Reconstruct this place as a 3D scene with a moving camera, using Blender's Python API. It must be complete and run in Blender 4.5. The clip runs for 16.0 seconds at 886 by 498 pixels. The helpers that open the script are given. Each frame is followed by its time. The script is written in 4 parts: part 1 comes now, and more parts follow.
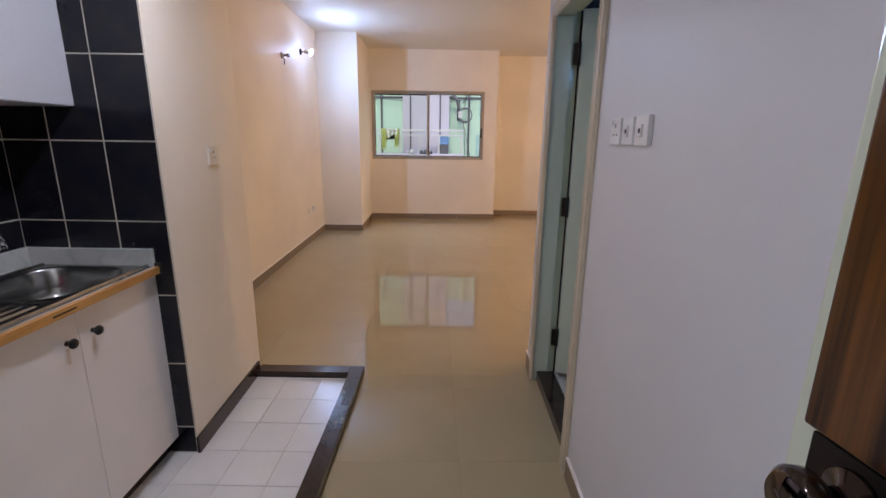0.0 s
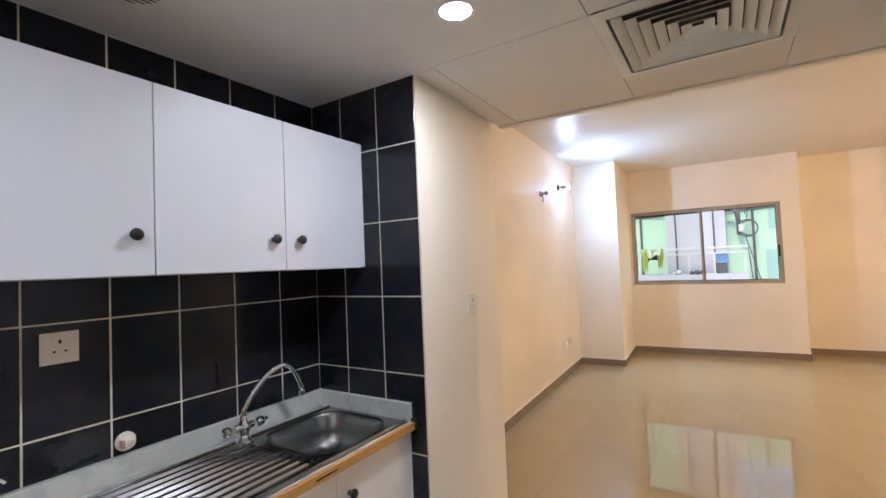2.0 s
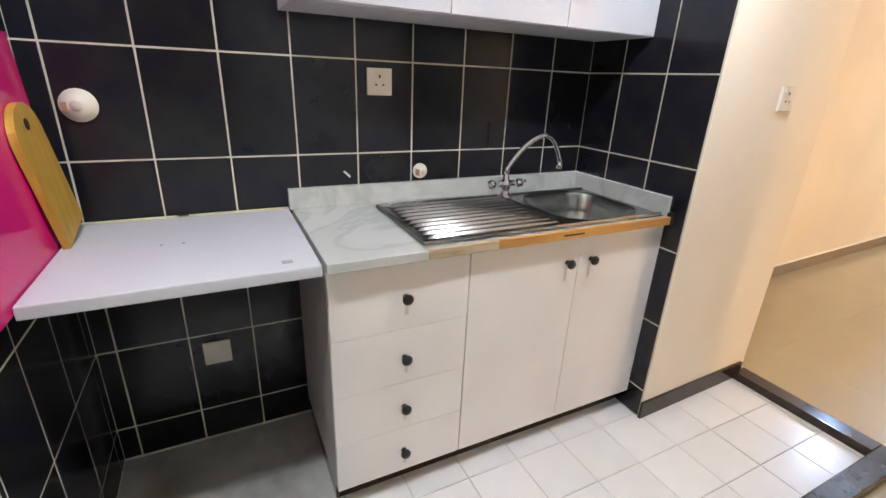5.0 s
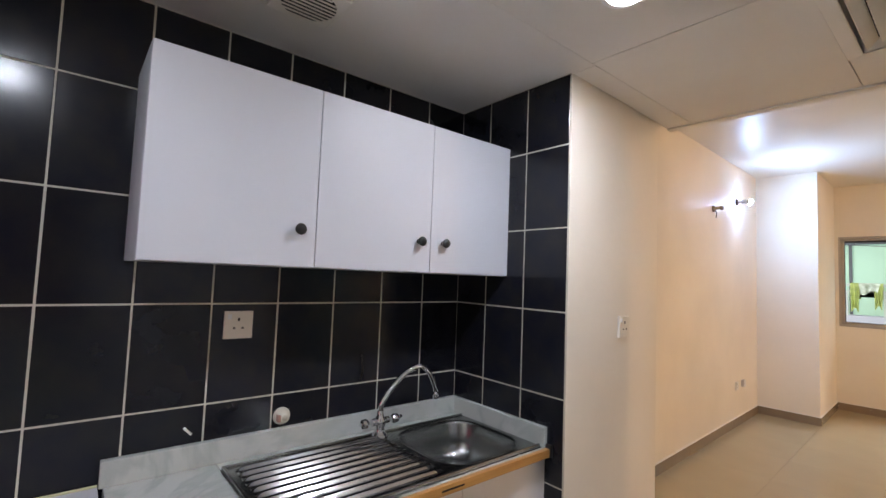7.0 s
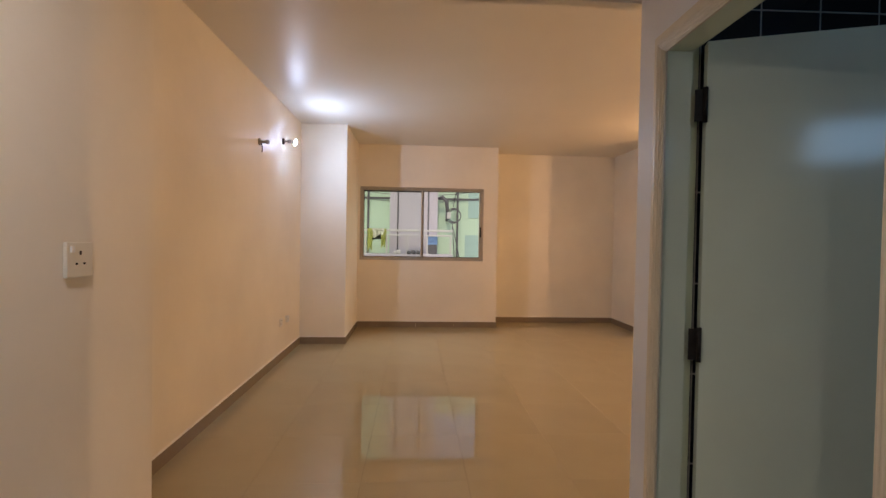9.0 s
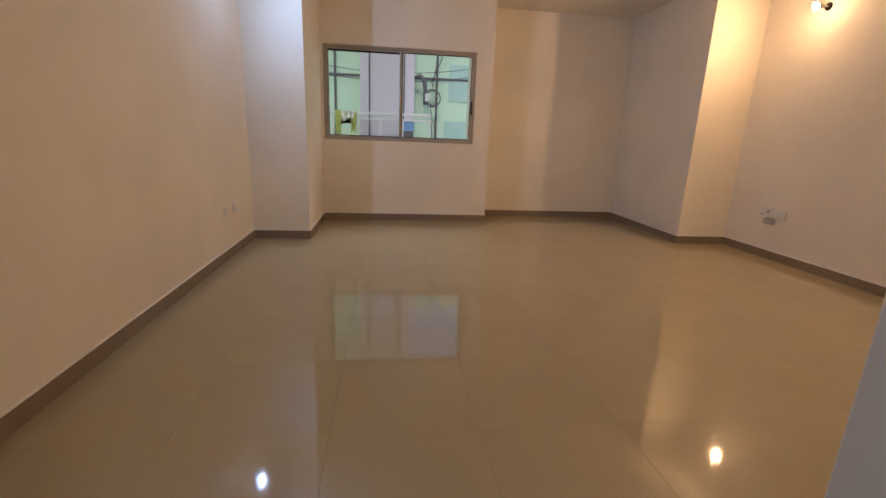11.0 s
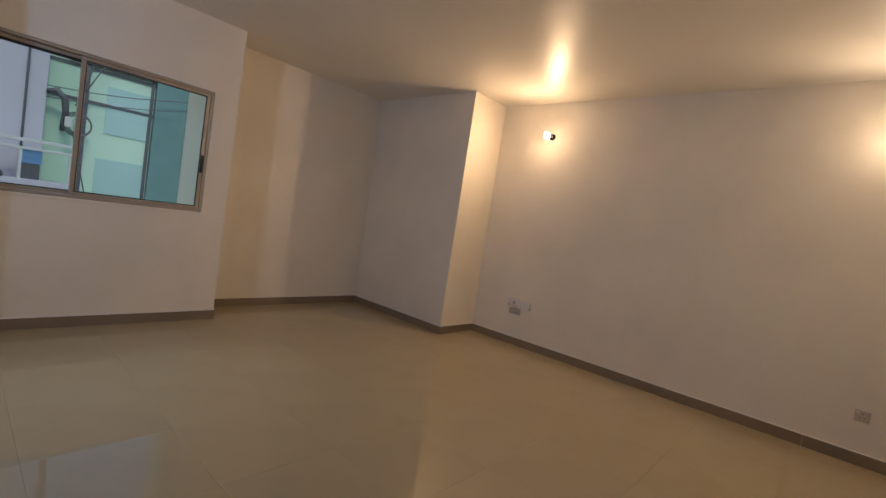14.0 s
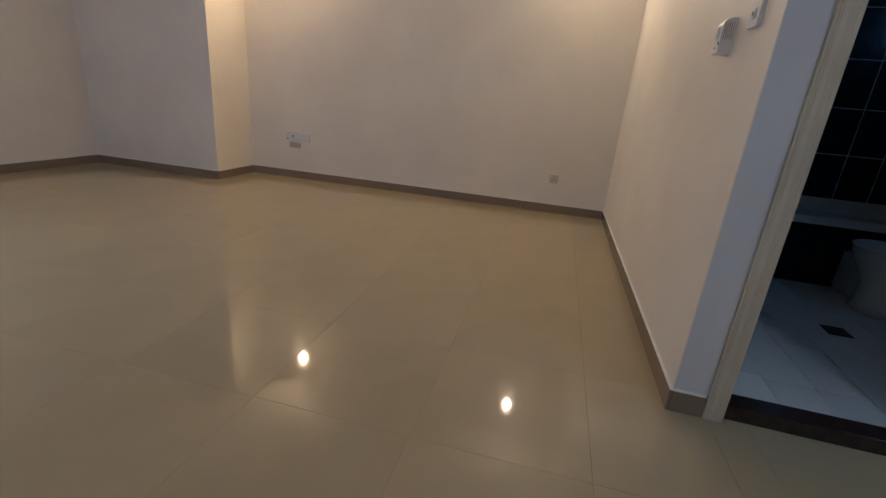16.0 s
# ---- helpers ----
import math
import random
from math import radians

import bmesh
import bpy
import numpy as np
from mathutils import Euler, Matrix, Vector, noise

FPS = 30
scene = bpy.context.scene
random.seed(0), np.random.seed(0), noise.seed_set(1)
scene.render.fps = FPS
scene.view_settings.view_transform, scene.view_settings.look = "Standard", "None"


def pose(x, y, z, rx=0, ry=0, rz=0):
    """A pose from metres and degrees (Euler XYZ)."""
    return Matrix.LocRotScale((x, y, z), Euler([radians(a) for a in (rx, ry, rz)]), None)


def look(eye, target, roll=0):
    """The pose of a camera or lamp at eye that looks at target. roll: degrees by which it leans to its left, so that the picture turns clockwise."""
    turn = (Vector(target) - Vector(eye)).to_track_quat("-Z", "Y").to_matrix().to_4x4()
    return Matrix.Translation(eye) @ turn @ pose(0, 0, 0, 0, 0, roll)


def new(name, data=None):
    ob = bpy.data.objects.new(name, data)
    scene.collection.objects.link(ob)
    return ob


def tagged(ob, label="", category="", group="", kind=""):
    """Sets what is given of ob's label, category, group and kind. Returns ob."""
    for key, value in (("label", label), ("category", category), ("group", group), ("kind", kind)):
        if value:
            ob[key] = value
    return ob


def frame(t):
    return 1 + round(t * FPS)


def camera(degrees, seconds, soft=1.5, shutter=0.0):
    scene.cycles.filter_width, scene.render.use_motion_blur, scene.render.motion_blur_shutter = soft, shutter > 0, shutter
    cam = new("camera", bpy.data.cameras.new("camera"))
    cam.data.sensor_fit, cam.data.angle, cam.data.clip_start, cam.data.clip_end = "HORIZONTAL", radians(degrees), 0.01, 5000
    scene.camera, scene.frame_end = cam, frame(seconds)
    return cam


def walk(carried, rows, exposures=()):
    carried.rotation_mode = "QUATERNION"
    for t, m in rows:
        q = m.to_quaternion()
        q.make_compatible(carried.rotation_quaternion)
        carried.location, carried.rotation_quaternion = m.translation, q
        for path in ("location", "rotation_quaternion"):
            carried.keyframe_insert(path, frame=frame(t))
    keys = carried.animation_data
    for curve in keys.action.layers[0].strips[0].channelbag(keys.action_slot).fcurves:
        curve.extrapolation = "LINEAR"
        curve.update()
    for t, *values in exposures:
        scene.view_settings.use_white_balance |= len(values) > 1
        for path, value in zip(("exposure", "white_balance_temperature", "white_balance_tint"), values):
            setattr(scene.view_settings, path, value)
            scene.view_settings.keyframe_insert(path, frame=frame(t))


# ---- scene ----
cam = camera(89.6, 16.0)
PATH = [
    (0, (1.1, 0.311, 1.37), (1.084, 2.253, 0.893), 0.8),
    (0.5, (1.135, 0.419, 1.425), (0.958, 2.4, 1.207), -0.3),
    (1, (1.085, 0.497, 1.438), (0.805, 2.476, 1.355), -1.4),
    (1.5, (1.018, 0.545, 1.448), (0.453, 2.464, 1.453), -2.4),
    (2, (1.0, 0.595, 1.463), (-0.06, 2.289, 1.537), -2.4),
    (2.5, (1.003, 0.633, 1.476), (-0.521, 1.921, 1.605), -2.0),
    (3, (0.989, 0.601, 1.5), (-0.857, 1.365, 1.6), -0.8),
    (3.5, (0.969, 0.571, 1.482), (-0.925, 1.196, 1.329), 0.7),
    (4, (0.964, 0.572, 1.401), (-0.854, 1.226, 0.883), 1.0),
    (4.2, (0.958, 0.561, 1.364), (-0.81, 1.24, 0.721), 1.1),
    (6.3, (1.024, 0.563, 1.276), (-0.522, 1.761, 0.859), 1.0),
    (6.5, (0.996, 0.61, 1.35), (-0.573, 1.827, 1.111), 1.0),
    (7, (0.947, 0.658, 1.457), (-0.59, 1.932, 1.582), 2.2),
    (7.5, (0.809, 0.711, 1.457), (-0.201, 2.42, 1.7), 2.4),
    (8, (0.77, 0.797, 1.444), (0.479, 2.763, 1.667), 2.5),
    (8.5, (0.828, 1.019, 1.393), (0.781, 3.015, 1.511), 1.4),
    (9, (0.878, 1.281, 1.346), (0.936, 3.279, 1.308), 1.0),
    (9.5, (0.816, 1.543, 1.298), (0.948, 3.531, 1.118), 2.2),
    (10, (0.788, 1.807, 1.213), (0.919, 3.763, 0.821), 1.5),
    (10.2, (0.842, 1.908, 1.174), (0.945, 3.846, 0.691), 1.7),
    (12.5, (0.446, 2.793, 1.134), (0.989, 4.66, 0.664), 5.6),
    (13, (0.339, 3.108, 1.226), (0.999, 4.98, 0.975), 6.1),
    (13.5, (0.311, 3.391, 1.245), (1.249, 5.151, 1.093), 7.3),
    (14, (0.245, 3.644, 1.283), (1.693, 5.018, 1.166), 8.7),
    (14.5, (0.281, 3.699, 1.239), (2.123, 4.473, 1.176), 8.1),
    (15, (0.174, 3.647, 1.236), (2.109, 4.135, 1.099), 6.5),
    (15.5, (0.075, 3.481, 1.147), (1.979, 3.967, 0.775), 5.1),
    (16, (-0.034, 3.393, 1.075), (1.797, 3.873, 0.428), 5.0),
]
EXPOSURES = [(0.0, 1.04, 7100, 26), (0.5, 0.80, 7500, 24), (1.0, 0.73, 7600, 24), (1.5, 1.55, 7300, 21), (2.0, 1.58, 7200, 17), (2.5, 1.55, 7050, 13), (3.0, 2.0, 6750, 9), (3.5, 2.2, 6950, 11), (4.2, 2.2, 7900, 16), (6.5, 1.92, 7100, 14), (7.0, 1.45, 7250, 18), (7.5, 0.98, 8600, 26), (8.0, 0.73, 10700, 31), (9.0, 0.78, 9000, 25), (10.0, 0.62, 8500, 27), (12.5, 0.47, 5800, 12), (13.5, 0.06, 5750, 13), (14.0, 0.18, 6400, 14), (14.5, -0.05, 6200, 9), (15.0, 0.17, 5800, 9), (15.5, 0.16, 5600, 9), (16.0, 0.45, 5600, 10)]
walk(cam, [(t, look(eye, target, roll)) for t, eye, target, roll in PATH], EXPOSURES)

# ---- world, sun ----
world = bpy.data.worlds.new("world")
scene.world = world
world.use_nodes = True
_n = world.node_tree.nodes
_sky = _n.new("ShaderNodeTexSky")
_sky.sky_type, _sky.sun_disc = "NISHITA", False
_sky.sun_elevation, _sky.sun_rotation = radians(55), radians(200)
_n["Background"].inputs["Strength"].default_value = 0.15
world.node_tree.links.new(_sky.outputs["Color"], _n["Background"].inputs["Color"])
sun_data = bpy.data.lights.new("sun", "SUN")
sun_data.energy, sun_data.angle, sun_data.color = 0.95, radians(10), (1.0, 0.93, 0.82)
sun = new("sun", sun_data)
sun.matrix_world = look((0, -6, 20), (1.5, 14, 0))
# added lamp above the yard, out of view, boosting sky light through the window
sky_data = bpy.data.lights.new("sky_fill", "AREA")
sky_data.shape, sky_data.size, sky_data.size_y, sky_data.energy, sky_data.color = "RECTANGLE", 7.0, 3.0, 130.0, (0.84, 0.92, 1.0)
sky_fill = new("sky_fill", sky_data)
sky_fill.matrix_world = look((1.0, 13.5, 7.4), (1.2, 6.0, 0.6))
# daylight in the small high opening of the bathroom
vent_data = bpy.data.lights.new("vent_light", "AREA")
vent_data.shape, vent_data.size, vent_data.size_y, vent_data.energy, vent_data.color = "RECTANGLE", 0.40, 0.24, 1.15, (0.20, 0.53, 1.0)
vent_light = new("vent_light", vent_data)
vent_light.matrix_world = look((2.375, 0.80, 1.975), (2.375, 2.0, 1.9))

# light strengths of the lamps that the rooms have
WARM_BULB, SOFT_BULB, COOL_BULB, DOWNLIGHT = 1120.0, 800.0, 1000.0, 190.0

# ---- materials ----
def mat(name, color, rough=0.5, metal=0.0, spec=0.5, var=0.06, scale=6.0, bump=0.0, bump_scale=60.0, fine=0.0, coat=0.0, rough_var=0.0, random_value=0.0, emit=0.0, trans=0.0, tint=None):
    """A principled material with large blotches, fine grain, relief and per-piece variation."""
    m = bpy.data.materials.new(name)
    m.use_nodes = True
    nt = m.node_tree
    nodes, links = nt.nodes, nt.links
    b = nodes["Principled BSDF"]
    b.inputs["Roughness"].default_value = rough
    b.inputs["Metallic"].default_value = metal
    b.inputs["Specular IOR Level"].default_value = spec
    b.inputs["Coat Weight"].default_value = coat
    b.inputs["Coat Roughness"].default_value = 0.04
    b.inputs["Transmission Weight"].default_value = trans
    c = (*color, 1.0)
    b.inputs["Base Color"].default_value = c
    co = nodes.new("ShaderNodeTexCoord")
    if var or fine:
        n1 = nodes.new("ShaderNodeTexNoise")
        n1.inputs["Scale"].default_value, n1.inputs["Detail"].default_value = scale, 5.0
        links.new(co.outputs["Object"], n1.inputs["Vector"])
        n2 = nodes.new("ShaderNodeTexNoise")
        n2.inputs["Scale"].default_value, n2.inputs["Detail"].default_value = scale * 22, 3.0
        links.new(co.outputs["Object"], n2.inputs["Vector"])
        mix = nodes.new("ShaderNodeMix")
        mix.data_type = "RGBA"
        t = tint or tuple(v * 0.75 for v in color)
        mix.inputs["A"].default_value = tuple(min(1, v * (1 + var)) for v in color) + (1.0,)
        mix.inputs["B"].default_value = (*t, 1.0)
        add = nodes.new("ShaderNodeMath")
        add.operation = "MULTIPLY_ADD"
        add.inputs[1].default_value, add.inputs[2].default_value = fine, 0.0
        links.new(n2.outputs["Fac"], add.inputs[0])
        s = nodes.new("ShaderNodeMapRange")
        s.inputs["From Min"].default_value, s.inputs["From Max"].default_value = 0.35, 0.75
        s.inputs["To Max"].default_value = min(1.0, var * 4)
        links.new(n1.outputs["Fac"], s.inputs["Value"])
        links.new(s.outputs["Result"], add.inputs[2])
        links.new(add.outputs["Value"], mix.inputs["Factor"])
        out = mix.outputs["Result"]
        if random_value:
            info = nodes.new("ShaderNodeObjectInfo")
            r = nodes.new("ShaderNodeMapRange")
            r.inputs["To Min"].default_value, r.inputs["To Max"].default_value = 1 - random_value, 1 + random_value
            links.new(info.outputs["Random"], r.inputs["Value"])
            hsv = nodes.new("ShaderNodeHueSaturation")
            links.new(r.outputs["Result"], hsv.inputs["Value"])
            links.new(out, hsv.inputs["Color"])
            out = hsv.outputs["Color"]
        links.new(out, b.inputs["Base Color"])
        if rough_var:
            rr = nodes.new("ShaderNodeMapRange")
            rr.inputs["To Min"].default_value, rr.inputs["To Max"].default_value = max(0.01, rough - rough_var), rough + rough_var
            links.new(n1.outputs["Fac"], rr.inputs["Value"])
            links.new(rr.outputs["Result"], b.inputs["Roughness"])
    if bump:
        n3 = nodes.new("ShaderNodeTexNoise")
        n3.inputs["Scale"].default_value, n3.inputs["Detail"].default_value = bump_scale, 4.0
        links.new(co.outputs["Object"], n3.inputs["Vector"])
        bm_node = nodes.new("ShaderNodeBump")
        bm_node.inputs["Strength"].default_value, bm_node.inputs["Distance"].default_value = bump, 0.004
        links.new(n3.outputs["Fac"], bm_node.inputs["Height"])
        links.new(bm_node.outputs["Normal"], b.inputs["Normal"])
    if emit:
        b.inputs["Emission Color"].default_value = c
        b.inputs["Emission Strength"].default_value = emit
    return m


def wood(name, dark, light, rough=0.4, grain=(1, 40, 40), coat=0.0, span=(0.35, 0.68)):
    """Streaked wood; the grain runs along the axis whose scale is lowest."""
    m = mat(name, light, rough, var=0, coat=coat)
    nodes, links = m.node_tree.nodes, m.node_tree.links
    co = nodes.new("ShaderNodeTexCoord")
    mp = nodes.new("ShaderNodeMapping")
    mp.inputs["Scale"].default_value = grain
    n = nodes.new("ShaderNodeTexNoise")
    n.inputs["Scale"].default_value, n.inputs["Detail"].default_value, n.inputs["Roughness"].default_value = 1.0, 6.0, 0.65
    ramp = nodes.new("ShaderNodeValToRGB")
    ramp.color_ramp.elements[0].position, ramp.color_ramp.elements[1].position = span
    ramp.color_ramp.elements[0].color, ramp.color_ramp.elements[1].color = (*dark, 1), (*light, 1)
    links.new(co.outputs["Object"], mp.inputs["Vector"])
    links.new(mp.outputs["Vector"], n.inputs["Vector"])
    links.new(n.outputs["Fac"], ramp.inputs["Fac"])
    links.new(ramp.outputs["Color"], m.node_tree.nodes["Principled BSDF"].inputs["Base Color"])
    return m


def marble(name, base, vein):
    """Pale stone with soft grey-green veins."""
    m = mat(name, base, 0.22, var=0, bump=0.03)
    nodes, links = m.node_tree.nodes, m.node_tree.links
    co = nodes.new("ShaderNodeTexCoord")
    n = nodes.new("ShaderNodeTexNoise")
    n.inputs["Scale"].default_value, n.inputs["Detail"].default_value, n.inputs["Distortion"].default_value = 2.2, 5.0, 1.2
    ramp = nodes.new("ShaderNodeValToRGB")
    e = ramp.color_ramp.elements
    e[0].position, e[0].color = 0.44, (*base, 1)
    e[1].position, e[1].color = 0.53, (*tuple(v * 0.93 for v in base), 1)
    mid = e.new(0.485)
    mid.color = (*vein, 1)
    links.new(co.outputs["Object"], n.inputs["Vector"])
    links.new(n.outputs["Fac"], ramp.inputs["Fac"])
    links.new(ramp.outputs["Color"], nodes["Principled BSDF"].inputs["Base Color"])
    return m


M_WALL = mat("wall_paint", (0.87, 0.815, 0.72), 0.50, spec=0.32, var=0.08, scale=1.3, bump=0.15, bump_scale=35, fine=0.08, rough_var=0.08)
M_WHITE_WALL = mat("white_wall_paint", (0.71, 0.72, 0.74), 0.42, spec=0.4, var=0.05, scale=1.3, bump=0.10, bump_scale=35, fine=0.05, rough_var=0.06)
M_CEIL = mat("ceiling_paint", (0.84, 0.80, 0.74), 0.40, spec=0.25, var=0.04, scale=1.1, bump=0.08, bump_scale=25, fine=0.04)
M_PANEL = mat("ceiling_panel", (0.85, 0.81, 0.75), 0.6, var=0.07, scale=2.0, bump=0.06, fine=0.05, tint=(0.66, 0.60, 0.52))
M_DIFFUSER = mat("cream_enamel", (0.86, 0.82, 0.74), 0.45, var=0.05, scale=6, fine=0.04)
M_BLACK_TILE = mat("black_glazed_tile", (0.007, 0.008, 0.0135), 0.18, spec=0.39, var=0.3, scale=9, bump=0.09, bump_scale=9, random_value=0.25, rough_var=0.05, tint=(0.02, 0.018, 0.017))
M_GROUT = mat("cream_grout", (0.58, 0.55, 0.46), 0.85, var=0.12, scale=7, bump=0.2, tint=(0.36, 0.33, 0.27))
# pale grout darkened in colour for the bathroom's lack of light
M_GROUT_DIMMED = mat("dimmed_bathroom_grout", (0.40, 0.39, 0.36), 0.85, var=0.12, scale=7, bump=0.2)
M_FLOOR = mat("beige_porcelain", (0.43, 0.352, 0.218), 0.05, spec=0.55, var=0.06, scale=2.5, fine=0.08, random_value=0.012, rough_var=0.015, bump=0.008, bump_scale=3.0)
M_FLOOR_JOINT = mat("floor_joint", (0.36, 0.30, 0.19), 0.8)
M_BASEBOARD = mat("taupe_skirting_tile", (0.26, 0.20, 0.142), 0.22, var=0.08, scale=4, fine=0.1)
M_WHITE_LINE = mat("white_joint_filler", (0.86, 0.84, 0.80), 0.7, var=0.1)
M_GRANITE = mat("dark_granite", (0.018, 0.013, 0.012), 0.13, var=0.3, scale=30, fine=0.3, tint=(0.05, 0.03, 0.025))
M_WHITE_TILE = mat("white_floor_tile", (0.74, 0.74, 0.73), 0.22, var=0.06, scale=5, fine=0.05, random_value=0.04)
M_WHITE_TILE_JOINT = mat("grey_joint", (0.52, 0.51, 0.49), 0.85, var=0.22, tint=(0.24, 0.23, 0.21))
M_LAMINATE = mat("white_laminate", (0.62, 0.625, 0.665), 0.42, var=0.03, scale=3, fine=0.03, bump=0.02)
M_LAMINATE_OLD = mat("aged_white_laminate", (0.84, 0.80, 0.77), 0.34, var=0.07, scale=3, fine=0.05, bump=0.03)
M_STAIN = mat("tan_stain", (0.70, 0.60, 0.52), 0.5, var=0.15, scale=30)
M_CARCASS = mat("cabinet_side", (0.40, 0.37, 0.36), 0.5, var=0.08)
M_KNOB = mat("black_plastic", (0.012, 0.011, 0.011), 0.28, var=0.1)
M_MARBLE = marble("pale_marble", (0.60, 0.615, 0.58), (0.48, 0.51, 0.48))
M_EDGE_WORN = wood("worn_wood_edge", (0.42, 0.30, 0.18), (0.60, 0.50, 0.36), 0.5, (40, 5, 40))
M_EDGE_WOOD = wood("orange_wood_edge", (0.42, 0.19, 0.05), (0.62, 0.32, 0.10), 0.35, (40, 2, 40))
# one steel in two tones: dark and bright reflections put into the colours
M_STEEL = mat("stainless_steel", (0.33, 0.335, 0.33), 0.24, metal=1.0, var=0.12, scale=8, rough_var=0.05, tint=(0.24, 0.245, 0.24))
M_STEEL_RIB = mat("lightened_rib_steel", (0.56, 0.56, 0.55), 0.15, metal=1.0, var=0.08, scale=8)
M_DARK_CHROME = mat("dark_polished_metal", (0.11, 0.09, 0.085), 0.08, metal=1.0, var=0)
M_CHROME = mat("chrome", (0.75, 0.75, 0.77), 0.07, metal=1.0, var=0)
M_PLASTIC = mat("white_plastic", (0.80, 0.80, 0.79), 0.32, var=0.04, scale=20)
M_BROWN_PLASTIC = mat("brown_grey_plastic", (0.62, 0.55, 0.46), 0.4, var=0.08, scale=20)
M_CREAM_PLASTIC = mat("cream_plastic", (0.80, 0.75, 0.65), 0.35, var=0.04, scale=20)
M_HOLE = mat("dark_hole", (0.01, 0.01, 0.01), 0.8, var=0)
M_GREY_PLASTIC = mat("grey_plastic", (0.46, 0.44, 0.42), 0.4, var=0.06, scale=20)
M_PALE_GREEN = mat("pale_green_gloss_paint", (0.72, 0.79, 0.63), 0.13, var=0.06, scale=2.5, bump=0.05, bump_scale=40, fine=0.05)
M_CASING = mat("cream_casing_paint", (0.64, 0.57, 0.44), 0.32, var=0.08, scale=5, bump=0.05, fine=0.06)
M_HINGE = mat("dark_bronze", (0.035, 0.028, 0.024), 0.45, metal=0.7, var=0.2, scale=30)
M_BROWN = wood("brown_wood", (0.018, 0.005, 0.0015), (0.23, 0.085, 0.016), 0.28, (14, 14, 0.35), coat=0.4, span=(0.42, 0.60))
M_PINK = mat("glossy_pink_sheet", (0.72, 0.012, 0.17), 0.13, var=0.06, scale=4, bump=0.25, bump_scale=5)
M_BOARD = wood("yellow_bamboo", (0.50, 0.27, 0.04), (0.66, 0.40, 0.08), 0.42, (30, 30, 1.5))
M_ALU = mat("bronze_aluminium", (0.46, 0.42, 0.37), 0.38, metal=0.6, var=0.08, scale=12)
M_GASKET = mat("black_gasket", (0.015, 0.015, 0.016), 0.6, var=0)
M_BULB_WARM = mat("warm_bulb", (1.0, 0.67, 0.37), 0.4, var=0, emit=WARM_BULB)
M_BULB_SOFT = mat("soft_warm_bulb", (1.0, 0.73, 0.46), 0.4, var=0, emit=SOFT_BULB)
M_BULB_COOL = mat("cool_bulb", (0.32, 0.57, 1.0), 0.4, var=0, emit=COOL_BULB)
M_DOWN = mat("downlight_lens", (0.69, 0.82, 1.0), 0.4, var=0, emit=DOWNLIGHT)
M_FACADE_GREEN = mat("mint_green_render", (0.42, 0.60, 0.47), 0.8, var=0.1, scale=0.7, fine=0.08, bump=0.2)
M_FACADE_WHITE = mat("lilac_white_render", (0.46, 0.44, 0.50), 0.8, var=0.08, scale=0.6, fine=0.06, bump=0.2)
M_FACADE_CREAM = mat("cream_render", (0.78, 0.71, 0.55), 0.8, var=0.1, scale=1.5)
M_PIPE = mat("dark_pipe", (0.09, 0.09, 0.10), 0.5, var=0.15)
M_RAIL = mat("white_rail", (0.50, 0.50, 0.49), 0.5, var=0.08)
M_BLUE = mat("blue_plastic", (0.20, 0.38, 0.66), 0.4, var=0.1)
M_YELLOW_CLOTH = mat("yellow_green_cloth", (0.50, 0.55, 0.18), 0.6, var=0.2, scale=12)
M_CLOTH = mat("pale_cloth", (0.72, 0.74, 0.66), 0.9, var=0.25, scale=10, tint=(0.34, 0.38, 0.26))
M_TINT = mat("tinted_glass_far", (0.30, 0.47, 0.44), 0.15, var=0.1, scale=0.8)
M_TEAL = mat("dark_teal_render", (0.11, 0.21, 0.20), 0.7, var=0.15, scale=1.5, bump=0.1)
M_CERAMIC = mat("white_ceramic", (0.70, 0.70, 0.70), 0.12, var=0.03)
M_GROUND = mat("grey_concrete", (0.30, 0.29, 0.27), 0.9, var=0.15, scale=0.5, bump=0.2)
M_RED_SHADING = mat("red_brown_shading", (0.45, 0.22, 0.17), 0.4, var=0.1)

M_GLASS = bpy.data.materials.new("window_glass")
M_GLASS.use_nodes = True
_g = M_GLASS.node_tree
_b = _g.nodes["Principled BSDF"]
_b.inputs["Base Color"].default_value = (0.86, 0.94, 0.93, 1)
_b.inputs["Roughness"].default_value, _b.inputs["IOR"].default_value = 0.0, 1.05
_b.inputs["Transmission Weight"].default_value = 1.0
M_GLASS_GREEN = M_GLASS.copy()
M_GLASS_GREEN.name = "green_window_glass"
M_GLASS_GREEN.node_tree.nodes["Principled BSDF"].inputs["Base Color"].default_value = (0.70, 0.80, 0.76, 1)

